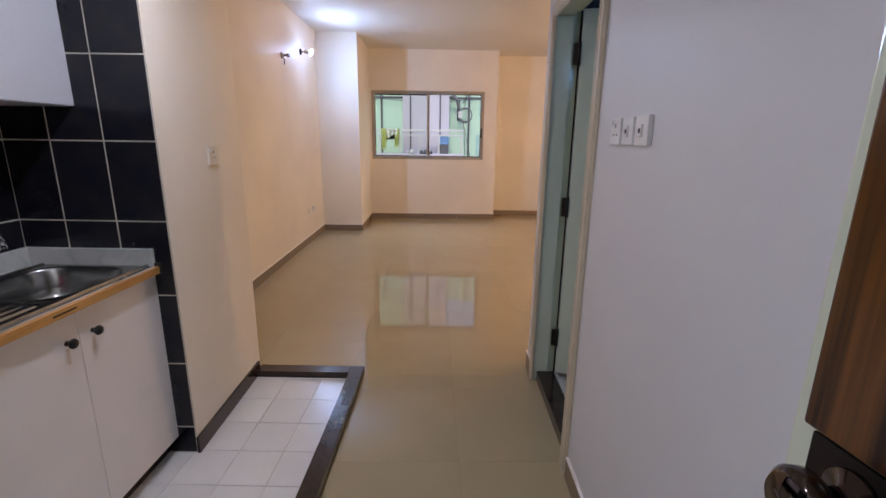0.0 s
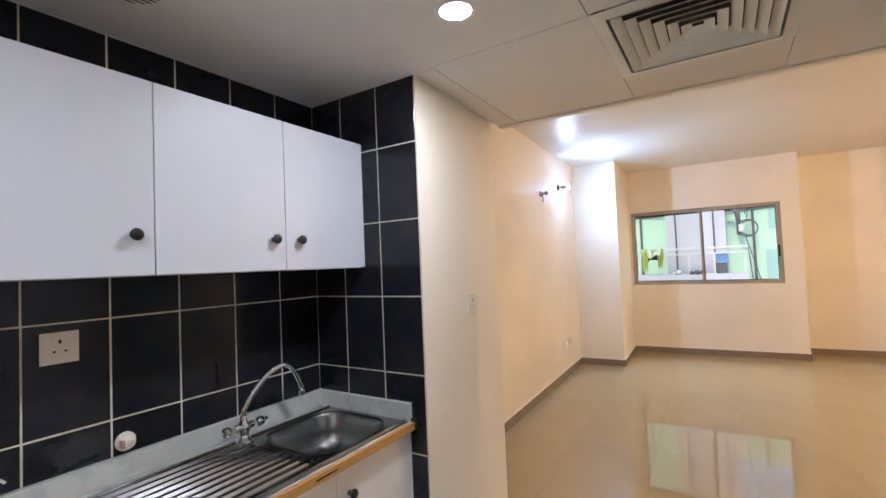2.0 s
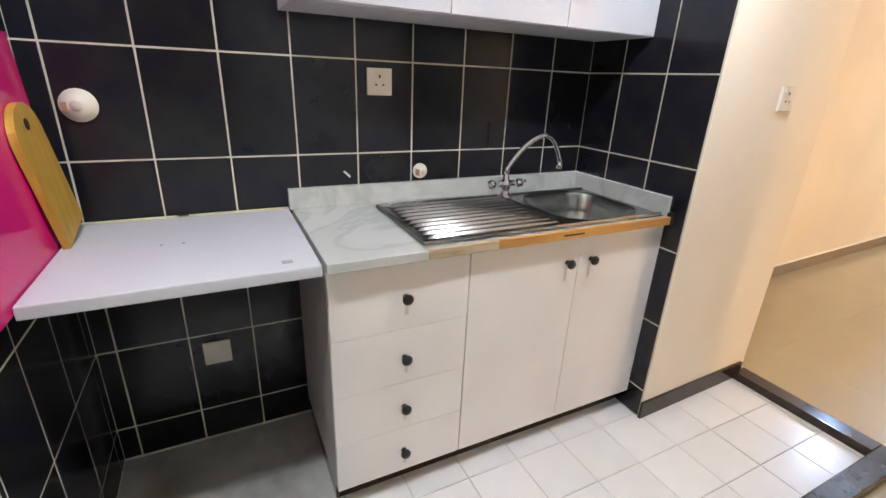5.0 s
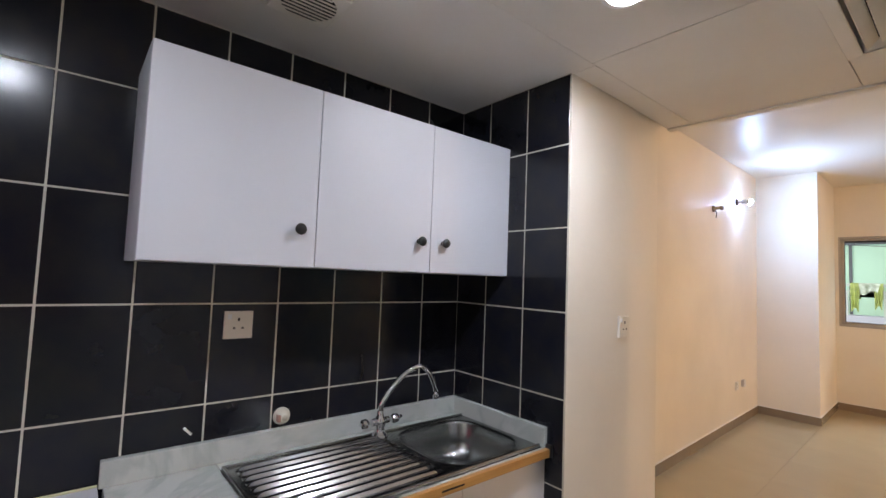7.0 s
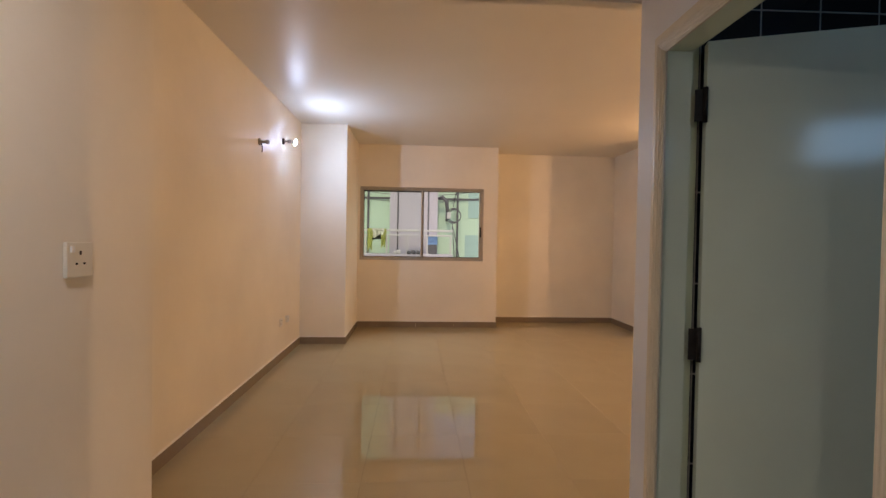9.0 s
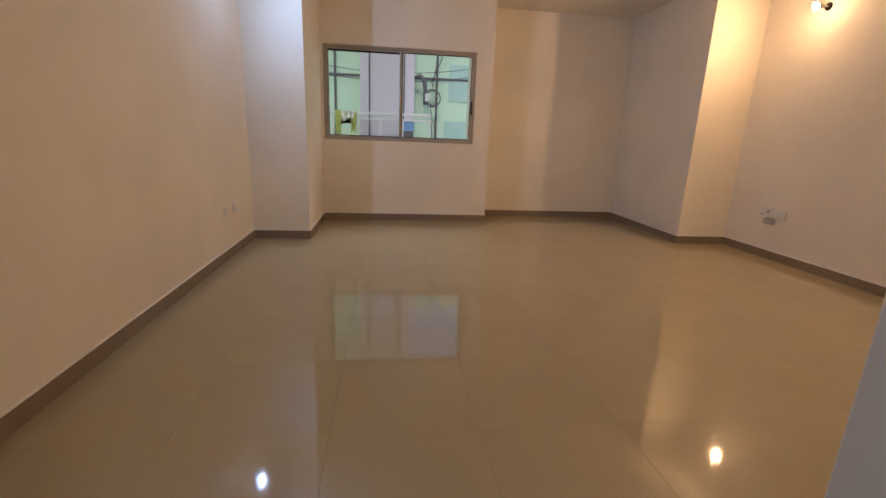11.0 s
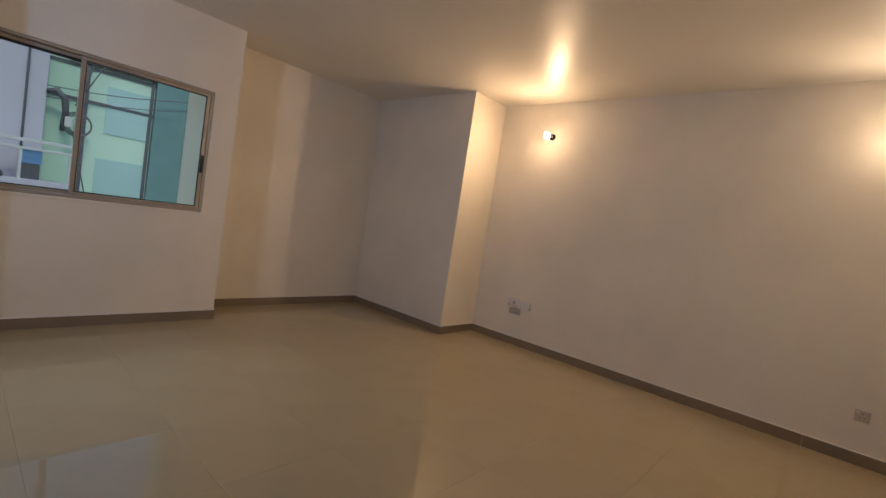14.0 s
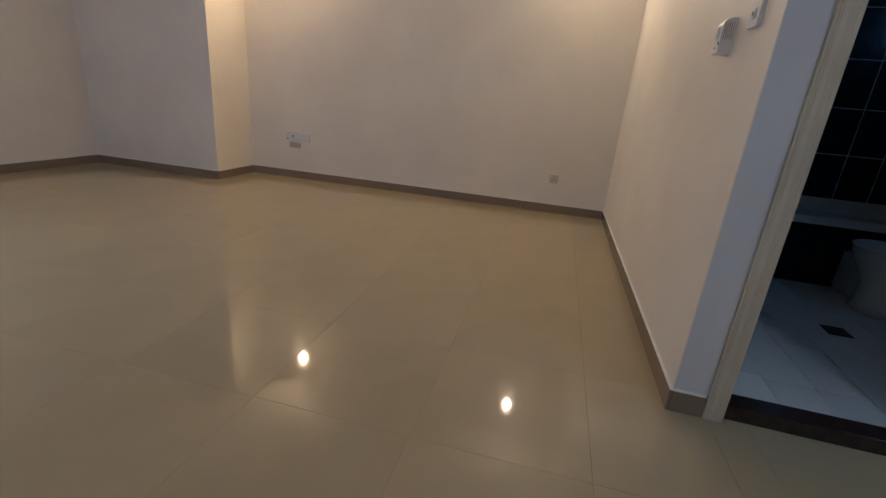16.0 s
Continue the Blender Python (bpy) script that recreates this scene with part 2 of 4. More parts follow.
# ---- building helpers ----
def box(bm, a, b, bevel=0.0, m=None):
    """A box between two corners in bm, its edges rounded by bevel."""
    x0, y0, z0 = (min(p, q) for p, q in zip(a, b))
    x1, y1, z1 = (max(p, q) for p, q in zip(a, b))
    v = [bm.verts.new(p) for p in ((x0, y0, z0), (x1, y0, z0), (x1, y1, z0), (x0, y1, z0), (x0, y0, z1), (x1, y0, z1), (x1, y1, z1), (x0, y1, z1))]
    f = [bm.faces.new([v[i] for i in q]) for q in ((3, 2, 1, 0), (4, 5, 6, 7), (0, 1, 5, 4), (1, 2, 6, 5), (2, 3, 7, 6), (3, 0, 4, 7))]
    if m is not None:
        bmesh.ops.transform(bm, matrix=m, verts=v)
    if bevel:
        edges = list({e for q in f for e in q.edges})
        bmesh.ops.bevel(bm, geom=edges, offset=bevel, segments=2, affect="EDGES", profile=0.6)
    return bm


def prism(bm, corners, z0, z1):
    """An upright prism over a convex outline of (x, y) corners."""
    lo = [bm.verts.new((x, y, z0)) for x, y in corners]
    hi = [bm.verts.new((x, y, z1)) for x, y in corners]
    bm.faces.new(lo[::-1])
    bm.faces.new(hi)
    for k in range(len(lo)):
        j = (k + 1) % len(lo)
        bm.faces.new((lo[k], lo[j], hi[j], hi[k]))
    return bm


def lathe(bm, profile, m=None, seg=20):
    """Turns a profile of (radius, height) round z; m places it."""
    m = m or Matrix()
    rings = []
    for r, z in profile:
        if r < 1e-6:
            rings.append([bm.verts.new(m @ Vector((0, 0, z)))])
        else:
            rings.append([bm.verts.new(m @ Vector((r * math.cos(2 * math.pi * k / seg), r * math.sin(2 * math.pi * k / seg), z))) for k in range(seg)])
    for p, q in zip(rings, rings[1:]):
        for k in range(seg):
            j = (k + 1) % seg
            if len(p) == 1 and len(q) == 1:
                continue
            if len(p) == 1:
                face = bm.faces.new((p[0], q[k], q[j]))
            elif len(q) == 1:
                face = bm.faces.new((p[k], p[j], q[0]))
            else:
                face = bm.faces.new((p[k], p[j], q[j], q[k]))
            face.smooth = True
    return bm


def tube(bm, points, radius, seg=10, closed_ends=True):
    """A round tube along points."""
    pts = [Vector(p) for p in points]
    rings, side = [], None
    for i, p in enumerate(pts):
        d = (pts[min(i + 1, len(pts) - 1)] - pts[max(i - 1, 0)]).normalized()
        if side is None:
            side = d.cross(Vector((0, 0, 1)) if abs(d.z) < 0.9 else Vector((1, 0, 0))).normalized()
        side = (side - d * side.dot(d)).normalized()
        up = d.cross(side)
        r = radius[i] if isinstance(radius, (list, tuple)) else radius
        rings.append([bm.verts.new(p + (side * math.cos(2 * math.pi * k / seg) + up * math.sin(2 * math.pi * k / seg)) * r) for k in range(seg)])
    for p, q in zip(rings, rings[1:]):
        for k in range(seg):
            bm.faces.new((p[k], p[(k + 1) % seg], q[(k + 1) % seg], q[k])).smooth = True
    if closed_ends:
        bm.faces.new(rings[0][::-1])
        bm.faces.new(rings[-1])
    return bm


def arc(centre, radius, a0, a1, u, v, n=12):
    """Points on an arc in the plane of u and v."""
    c, u, v = Vector(centre), Vector(u), Vector(v)
    return [c + u * radius * math.cos(radians(a0 + (a1 - a0) * k / n)) + v * radius * math.sin(radians(a0 + (a1 - a0) * k / n)) for k in range(n + 1)]


def finish(name, bm, material):
    bmesh.ops.recalc_face_normals(bm, faces=bm.faces)
    me = bpy.data.meshes.new(name)
    bm.to_mesh(me)
    bm.free()
    me.materials.append(material)
    return new(name, me)


def part(name, bm, material, parent, label=""):
    """Links a bmesh, in world coordinates, as one mesh under a thing or a part."""
    ob = finish(name, bm, material)
    ob.parent = parent
    if parent.parent is None:
        ob.matrix_parent_inverse = parent.matrix_basis.inverted()
    return tagged(ob, label)


def thing(name, label, category, at=(0, 0, 0), group="", kind=""):
    ob = new(name)
    ob.empty_display_size = 0.1
    ob.location = at
    return tagged(ob, label, category, group, kind)


def solid(name, bm, material, label, category, group="", kind=""):
    """A thing of one mesh, in world coordinates."""
    return tagged(finish(name, bm, material), label, category, group, kind)


def structure(name, boxes, material, label, category="wall", bevel=0.0, m=None):
    bm = bmesh.new()
    for a, b in boxes:
        box(bm, a, b, bevel, m)
    return solid(name, bm, material, label, category, kind="structure")


_tile_meshes = {}


def tile_mesh(w, h, d, material):
    """A tile lying in its x-y plane with a chamfered face, d thick."""
    key = (round(w, 3), round(h, 3), round(d, 4), material.name)
    if key not in _tile_meshes:
        c = 0.0004 if material == M_FLOOR else min(0.0015, w / 4, h / 4)
        pts = [(0, 0, 0), (w, 0, 0), (w, h, 0), (0, h, 0), (0, 0, d - c), (w, 0, d - c), (w, h, d - c), (0, h, d - c), (c, c, d), (w - c, c, d), (w - c, h - c, d), (c, h - c, d)]
        faces = [(0, 1, 5, 4), (1, 2, 6, 5), (2, 3, 7, 6), (3, 0, 4, 7), (4, 5, 9, 8), (5, 6, 10, 9), (6, 7, 11, 10), (7, 4, 8, 11), (8, 9, 10, 11)]
        me = bpy.data.meshes.new("tile")
        me.from_pydata(pts, [], faces)
        me.materials.append(material)
        _tile_meshes[key] = me
    return _tile_meshes[key]


def lay_tiles(name, parent, us, vs, place, joint, depth, material, lean=0.12):
    """One tile between each pair of neighbouring joint lines; place(u, v) gives the pose of the tile's corner."""
    rng = random.Random(len(us) * 31 + len(vs))
    for u0, u1 in zip(us, us[1:]):
        for v0, v1 in zip(vs, vs[1:]):
            if u1 - u0 < joint * 2.5 or v1 - v0 < joint * 2.5:
                continue
            ob = new(name, tile_mesh(u1 - u0 - joint, v1 - v0 - joint, depth, material))
            ob.matrix_basis = place(u0 + joint / 2, v0 + joint / 2) @ pose(0, 0, 0, rng.uniform(-lean, lean), rng.uniform(-lean, lean), 0)
            ob.parent = parent


def frange(start, stop, step, lo, hi):
    """Joint lines from lo to hi on a grid of that step through start."""
    k0, out = math.ceil((lo - start) / step), [lo]
    v = start + k0 * step
    while v < hi - 1e-6:
        if v > lo + 1e-6:
            out.append(v)
        v += step
    return out + [hi]


# ---- plan (metres) ----
PIER_X, PIER_Y0, PIER_Y1 = 0.018, 2.008, 2.725
PIER_END_X = -0.003                # the pier's face turns with the living room
KX, KY0 = -0.56, 0.135             # kitchen back wall, kitchen south wall
CX = 1.62                          # corridor's east wall
TOP, LOW = 2.797, 2.212            # living ceiling, lowered corridor ceiling
DY0, DY1, DZ = 1.985, 2.682, 1.955  # bathroom doorway, inside the casing
BX, BY0, BY1, BTOP = 3.72, 0.9, 2.752, 2.4
ENTRY_Y = -0.14
# the living room stands turned by about two degrees to the corridor: LV lays its own axes into the world
LV = Matrix.Translation((1.62, 2.873, 0)) @ pose(0, 0, 0, 0, 0, 1.9) @ Matrix.Translation((-1.62, -2.873, 0))
WX, EX, SY = -0.632, 4.767, 2.873
COL_X, COL_Y = -0.058, 7.066
WIN_Y, STEP_X, FAR_Y = 8.19, 2.09, 8.658
JUT_X, JUT_Y = 4.164, 7.005
WIN = (-0.025, 1.876, 1.032, 2.155)

# ---- walls ----
wall_living_west = structure("wall_living_west", [((WX - 0.12, PIER_Y1 - 0.1, 0), (WX, 8.6, TOP))], M_WALL, "smooth cream painted long wall of the living room", m=LV)
pier = solid("wall_pier", prism(bmesh.new(), [(WX - 0.12, PIER_Y0), (PIER_X, PIER_Y0), (PIER_END_X, PIER_Y1), (WX - 0.12, PIER_Y1)], 0, TOP), M_WALL, "cream painted pier between kitchen corner and living room", "wall", kind="structure")
wall_kitchen_back = structure("wall_kitchen_back", [((KX - 0.125, KY0 - 0.4, 0), (KX - 0.0013, PIER_Y0, TOP))], M_GROUT, "kitchen wall covered with black glazed tiles and cream joints")
wall_kitchen_south = structure("wall_kitchen_south", [((KX - 0.006, ENTRY_Y, 0), (0.115, KY0 - 0.006, TOP))], M_WALL, "cream stub wall beside kitchen corner, black tiles on one face")
tile_bed_south = structure("wall_tile_bed_south", [((KX - 0.004, KY0 - 0.0058, 0), (0.113, KY0 + 0.0008, LOW + 0.02))], M_GROUT, "cream grout bed behind black kitchen tiles")
tile_bed_pier = structure("wall_tile_bed_pier", [((KX - 0.004, PIER_Y0 - 0.0068, 0), (PIER_X - 0.002, PIER_Y0 - 0.0002, LOW + 0.02))], M_GROUT, "cream grout bed behind black tiles on the pier")
column = structure("column", [((WX, COL_Y, 0), (COL_X, WIN_Y + 0.004, TOP))], M_WALL, "square cream painted column beside the window", "column", m=LV)
x0, x1, z0, z1 = WIN
wall_window = structure("wall_window", [
    ((WX, WIN_Y, 0), (x0, WIN_Y + 0.2, TOP)), ((x0, WIN_Y, 0), (x1, WIN_Y + 0.2, z0)),
    ((x0, WIN_Y, z1), (x1, WIN_Y + 0.2, TOP)), ((x1, WIN_Y, 0), (STEP_X, WIN_Y + 0.2, TOP))], M_WALL, "cream painted wall around the sliding window", m=LV)
wall_step = structure("wall_window_return", [((1.915, WIN_Y + 0.2, -0.3), (STEP_X, FAR_Y + 0.34, TOP + 0.2))], M_FACADE_CREAM, "cream wall return beside the window", m=LV)
wall_step_in = structure("wall_step", [((STEP_X, WIN_Y + 0.003, 0), (STEP_X + 0.006, FAR_Y, TOP))], M_WALL, "short cream painted return of the window wall", m=LV)
wall_north = structure("wall_north", [((STEP_X, FAR_Y, 0), (JUT_X, FAR_Y + 0.15, TOP))], M_WALL, "cream painted end wall in the recess beside the window", m=LV)
wall_jut = structure("wall_jut", [((JUT_X, JUT_Y, 0), (EX + 0.12, FAR_Y + 0.15, TOP))], M_WALL, "cream painted projecting corner of the living room", m=LV)
wall_east = structure("wall_east", [((EX, SY - 0.12, 0), (EX + 0.12, JUT_Y, TOP))], M_WALL, "cream painted wall carrying two lit wall lamps", m=LV)
wall_living_south = structure("wall_living_south", [((CX + 0.0005, SY - 0.10, 0), (EX, SY, TOP))], M_WALL, "cream painted wall between living room and bathroom", m=LV)
wall_corridor = structure("wall_corridor", [
    ((CX, ENTRY_Y, 0), (CX + 0.12, DY0 - 0.06, TOP)), ((CX, DY0 - 0.06, DZ + 0.05), (CX + 0.12, DY1 + 0.07, TOP)), ((CX, DY1 + 0.07, 0), (CX + 0.12, SY - 0.004, TOP))], M_WHITE_WALL, "white painted corridor wall with the bathroom doorway")
wall_entry = structure("wall_entry", [
    ((KX - 0.125, ENTRY_Y - 0.12, 0), (0.70, ENTRY_Y, TOP)), ((0.70, ENTRY_Y - 0.12, 2.05), (1.60, ENTRY_Y, TOP)), ((1.60, ENTRY_Y - 0.12, 0), (CX + 0.12, ENTRY_Y, TOP))], M_WALL, "cream painted wall around the entrance doorway")
hall = structure("wall_hall", [
    ((0.0, -1.72, 0), (2.2, -1.6, 2.5)), ((-0.1, -1.72, 0), (0.0, ENTRY_Y - 0.12, 2.5)), ((2.2, -1.72, 0), (2.3, ENTRY_Y - 0.12, 2.5)), ((-0.1, -1.72, 2.5), (2.3, ENTRY_Y - 0.12, 2.6))], M_WALL, "plain walls of the hall outside the entrance")

# bathroom shell
wall_bath_north = structure("wall_bath_north", [((CX + 0.12, BY1 - 0.0156, 0), (BX, BY1 - 0.002, BTOP))], M_GROUT_DIMMED, "bathroom wall of black tiles with pale joints")
wall_bath_east = structure("wall_bath_east", [((BX - 0.0036, BY0, 0), (BX + 0.12, BY1 - 0.016, BTOP))], M_GROUT_DIMMED, "black tiled bathroom wall behind the toilet")
wall_bath_south = structure("wall_bath_south", [
    ((CX + 0.12, BY0 - 0.12, 0), (BX + 0.12, BY0, 1.75)), ((CX + 0.12, BY0 - 0.12, 2.2), (BX + 0.12, BY0, BTOP)),
    ((CX + 0.12, BY0 - 0.12, 1.75), (2.0, BY0, 2.2)), ((2.75, BY0 - 0.12, 1.75), (BX + 0.12, BY0, 2.2))], M_BLACK_TILE, "black tiled bathroom side wall with a small high vent opening")
ceiling_bath = structure("ceiling_bath", [((CX + 0.12, BY0 - 0.12, BTOP), (BX + 0.12, BY1, BTOP + 0.05))], M_CEIL, "white painted bathroom ceiling", "ceiling")

# unseen wall, added only to block direct sun from the bathroom opening
sun_blocker = structure("wall_sun_blocker", [((1.745, 0.40, 0), (BX + 0.4, 0.52, 6.0))], M_FACADE_WHITE, "plain unseen wall added to keep sun out of the bathroom")

# ---- ceilings ----
ceiling_living = structure("ceiling_living", [((WX - 0.12, 2.60, TOP), (EX + 0.12, 8.9, TOP + 0.15))], M_CEIL, "satin white painted living room ceiling", "ceiling", m=LV)
bm = bmesh.new()
GX, GY = [0.11, 0.69, 1.255, CX - 0.002], [-0.13, 0.27, 0.84, 1.41, 1.985, 2.555]
EDGE = 2.866                        # end of the lowered ceiling, in the living room's axes


def edge_y(x, d=0.0):
    """Where the lowered ceiling ends at x."""
    return SY + (EDGE + d - SY) / math.cos(radians(1.9)) + (x - 1.62) * math.tan(radians(1.9))


for a, b in zip(GX, GX[1:]):
    for c, d in zip(GY, GY[1:]):
        if (a, c) == (0.69, 1.985):
            continue
        dz = 0.0015 * ((int(a * 100) + int(c * 100)) % 3)
        box(bm, (a + 0.002, c + 0.002, LOW - dz), (b - 0.002, d - 0.002, LOW + 0.02))
    prism(bm, [(a + 0.002, 2.557), (b - 0.002, 2.557), (b - 0.002, edge_y(b)), (a + 0.002, edge_y(a))], LOW - 0.001, LOW + 0.02)
box(bm, (KX - 0.12, ENTRY_Y + 0.002, LOW), (0.108, PIER_Y0 + 0.003, LOW + 0.02))
prism(bm, [(PIER_X + 0.003, PIER_Y0 + 0.004), (0.108, PIER_Y0 + 0.004), (0.108, edge_y(0.108)), (PIER_END_X + 0.003, edge_y(0.0))], LOW - 0.0015, LOW + 0.02)
ceiling_corridor = solid("ceiling_corridor", bm, M_PANEL, "lowered ceiling of pale square panels with dark joints", "ceiling", kind="structure")
ceiling_void = structure("ceiling_void", [((KX - 0.12, ENTRY_Y + 0.002, LOW + 0.06), (CX, 2.79, LOW + 0.09))], M_HOLE, "dark void above the lowered ceiling", "ceiling")
ceiling_edge = solid("ceiling_edge_trim", prism(bmesh.new(), [(PIER_END_X + 0.002, edge_y(0.0, 0.004)), (CX - 0.001, edge_y(CX, 0.004)), (CX - 0.001, edge_y(CX, 0.046)), (PIER_END_X + 0.002, edge_y(0.0, 0.046))], LOW - 0.008, LOW + 0.10), M_PANEL, "pale edge trim closing the lowered ceiling", "trim", kind="structure")
bulkhead = solid("wall_bulkhead", prism(bmesh.new(), [(WX - 0.1, edge_y(WX - 0.1, 0.006)), (CX + 0.1, edge_y(CX + 0.1, 0.006)), (CX + 0.1, edge_y(CX + 0.1, 0.044)), (WX - 0.1, edge_y(WX - 0.1, 0.044))], LOW + 0.1, TOP + 0.002), M_WALL, "cream painted bulkhead above the lowered ceiling", "wall", kind="structure")

# ---- window ----
window_1 = thing("window_1", "two-pane sliding window in a bronze-grey aluminium frame", "window", LV @ Vector((0.93, WIN_Y, z0)), kind="structure")


def outline(bm, xa, xb, ya, yb, za, zb, wx, wz, bevel=0.0):
    """Four bars round a rectangle, butted end to end, in the living room's axes."""
    for a, b in (((xa, ya, za), (xb, yb, za + wz)), ((xa, ya, zb - wz), (xb, yb, zb)), ((xa, ya, za + wz), (xa + wx, yb, zb - wz)), ((xb - wx, ya, za + wz), (xb, yb, zb - wz))):
        box(bm, a, b, bevel, LV)
    return bm


part("window_frame", outline(bmesh.new(), x0, x1, WIN_Y + 0.012, WIN_Y + 0.085, z0, z1, 0.024, 0.024, 0.003), M_ALU, window_1)
XM = 0.93
for sx0, sx1, sy in ((x0 + 0.025, XM + 0.022, WIN_Y + 0.05), (XM - 0.022, x1 - 0.025, WIN_Y + 0.022)):
    w = 0.029
    za, zb = z0 + 0.025, z1 - 0.025
    sash = part("sash", outline(bmesh.new(), sx0, sx1, sy, sy + 0.024, za, zb, w, w * 0.9, 0.002), M_ALU, window_1, "sliding aluminium sash")
    part("gasket", outline(bmesh.new(), sx0 + w, sx1 - w, sy + 0.006, sy + 0.018, za + w * 0.9, zb - w * 0.9, 0.006, 0.008), M_GASKET, sash, "black rubber glazing seal")
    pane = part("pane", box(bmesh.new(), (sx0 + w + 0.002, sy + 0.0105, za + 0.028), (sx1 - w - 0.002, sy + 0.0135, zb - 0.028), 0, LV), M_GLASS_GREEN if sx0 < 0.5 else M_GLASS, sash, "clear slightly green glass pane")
    pane.visible_shadow = False
    # black strip: seal plus the track's painted shadow, wider on the left sash
    part("top_dark_strip", box(bmesh.new(), (sx0 + w + 0.002, sy - 0.001, zb - w * 0.9 - (0.022 if sx0 < 0.5 else 0.010)), (sx1 - w - 0.002, sy + 0.0055, zb - w * 0.9 - 0.0005), 0, LV), M_GASKET, sash, "black strip under the top rail, seal and painted track shadow")
part("latch", box(bmesh.new(), (x1 - 0.052, WIN_Y + 0.004, 1.40), (x1 - 0.030, WIN_Y + 0.022, 1.56), 0.004, LV), M_KNOB, window_1, "black sliding latch")
part("window_sill", box(bmesh.new(), (x0, WIN_Y - 0.006, z0 - 0.022), (x1, WIN_Y + 0.012, z0 - 0.001), 0.003, LV), M_WALL, window_1, "narrow painted sill")

# ---- skirting ----
def skirting(name, a, b, normal, m=LV, label="taupe skirting tiles with a thin white joint on top"):
    """Skirting from a to b in the axes of m; normal points into the room."""
    (ax, ay), (bx_, by_) = a, b
    nx, ny = normal
    base = thing(name, label, "skirting", m @ Vector((ax, ay, 0)), kind="structure")
    length, t = math.hypot(bx_ - ax, by_ - ay), 0.011
    ux, uy = (bx_ - ax) / length, (by_ - ay) / length
    cuts = frange(0.3, 0, 0.595, 0, length)
    for c, d in zip(cuts, cuts[1:]):
        if d - c < 0.004:
            continue
        bm = box(bmesh.new(), (ax + ux * (c + 0.0006), ay + uy * (c + 0.0006), 0.001), (ax + ux * (d - 0.0006) + nx * t, ay + uy * (d - 0.0006) + ny * t, 0.088), 0, m)
        part("skirting_tile", bm, M_BASEBOARD, base)
    bm = box(bmesh.new(), (ax, ay, 0.0882), (bx_ + nx * 0.0105, by_ + ny * 0.0105, 0.0935), 0, m)
    part("joint", bm, M_WHITE_LINE, base, "thin white joint filler")


skirting("baseboard_west", (WX, PIER_Y1 + 0.1), (WX, COL_Y), (1, 0))
skirting("baseboard_column", (WX + 0.012, COL_Y), (COL_X + 0.011, COL_Y), (0, -1))
skirting("baseboard_column_side", (COL_X, COL_Y + 0.001), (COL_X, WIN_Y), (1, 0))
skirting("baseboard_window", (COL_X + 0.012, WIN_Y), (STEP_X + 0.011, WIN_Y), (0, -1))
skirting("baseboard_step", (STEP_X + 0.006, WIN_Y + 0.001), (STEP_X + 0.006, FAR_Y), (1, 0))
skirting("baseboard_north", (STEP_X + 0.018, FAR_Y), (JUT_X, FAR_Y), (0, -1))
skirting("baseboard_jut", (JUT_X, FAR_Y - 0.012), (JUT_X, JUT_Y - 0.011), (-1, 0))
skirting("baseboard_jut_end", (JUT_X + 0.001, JUT_Y), (EX, JUT_Y), (0, -1))
skirting("baseboard_east", (EX, JUT_Y - 0.012), (EX, SY), (-1, 0))
skirting("baseboard_south", (EX - 0.012, SY), (CX - 0.009, SY), (0, 1))
skirting("baseboard_corner", (CX, SY - 0.001), (CX, DY1 + 0.073), (-1, 0), Matrix())
skirting("baseboard_corridor", (CX, DY0 - 0.073), (CX, ENTRY_Y), (-1, 0), Matrix())

# black skirting round the pier
bm = bmesh.new()
prism(bm, [(PIER_X, PIER_Y0 - 0.012), (PIER_X + 0.012, PIER_Y0 - 0.012), (PIER_END_X + 0.013, PIER_Y1 - 0.03), (PIER_END_X + 0.001, PIER_Y1 - 0.03)], 0.012, 0.088)
solid("baseboard_pier", bm, M_GRANITE, "dark polished granite skirting along the pier", "skirting", kind="structure")

# granite kerb round the tiled kitchen floor
bm = bmesh.new()
box(bm, (0.542, ENTRY_Y, -0.01), (0.62, 2.732, 0.046), 0.003)
box(bm, (0.004, 2.652, -0.01), (0.5415, 2.732, 0.046), 0.003)
solid("kerb_kitchen", bm, M_GRANITE, "low dark granite kerb edging the kitchen floor", "kerb", kind="structure")

# ---- bathroom doorway ----
doorframe = thing("door_frame", "pale green door lining with moulded cream casing", "door frame", (CX, 2.33, 0), kind="structure")
bm = bmesh.new()
XR = CX + 0.085
for ya, yb, yc in ((DY0 - 0.058, DY0 - 0.008, DY0 - 0.034), (DY1 + 0.068, DY1 + 0.010, DY1 + 0.040)):
    box(bm, (CX - 0.003, ya, 0), (XR, yb, DZ + 0.008), 0.002)
    box(bm, (XR + 0.0005, ya, 0), (CX + 0.124, yc, DZ + 0.034), 0.002)
box(bm, (CX - 0.003, DY0 - 0.058, DZ + 0.0085), (XR, DY1 + 0.068, DZ + 0.048), 0.002)
box(bm, (XR + 0.0005, DY0 - 0.058, DZ + 0.0345), (CX + 0.124, DY1 + 0.068, DZ + 0.048), 0.002)
part("lining", bm, M_PALE_GREEN, doorframe, "pale green painted rebated lining")
bm = bmesh.new()
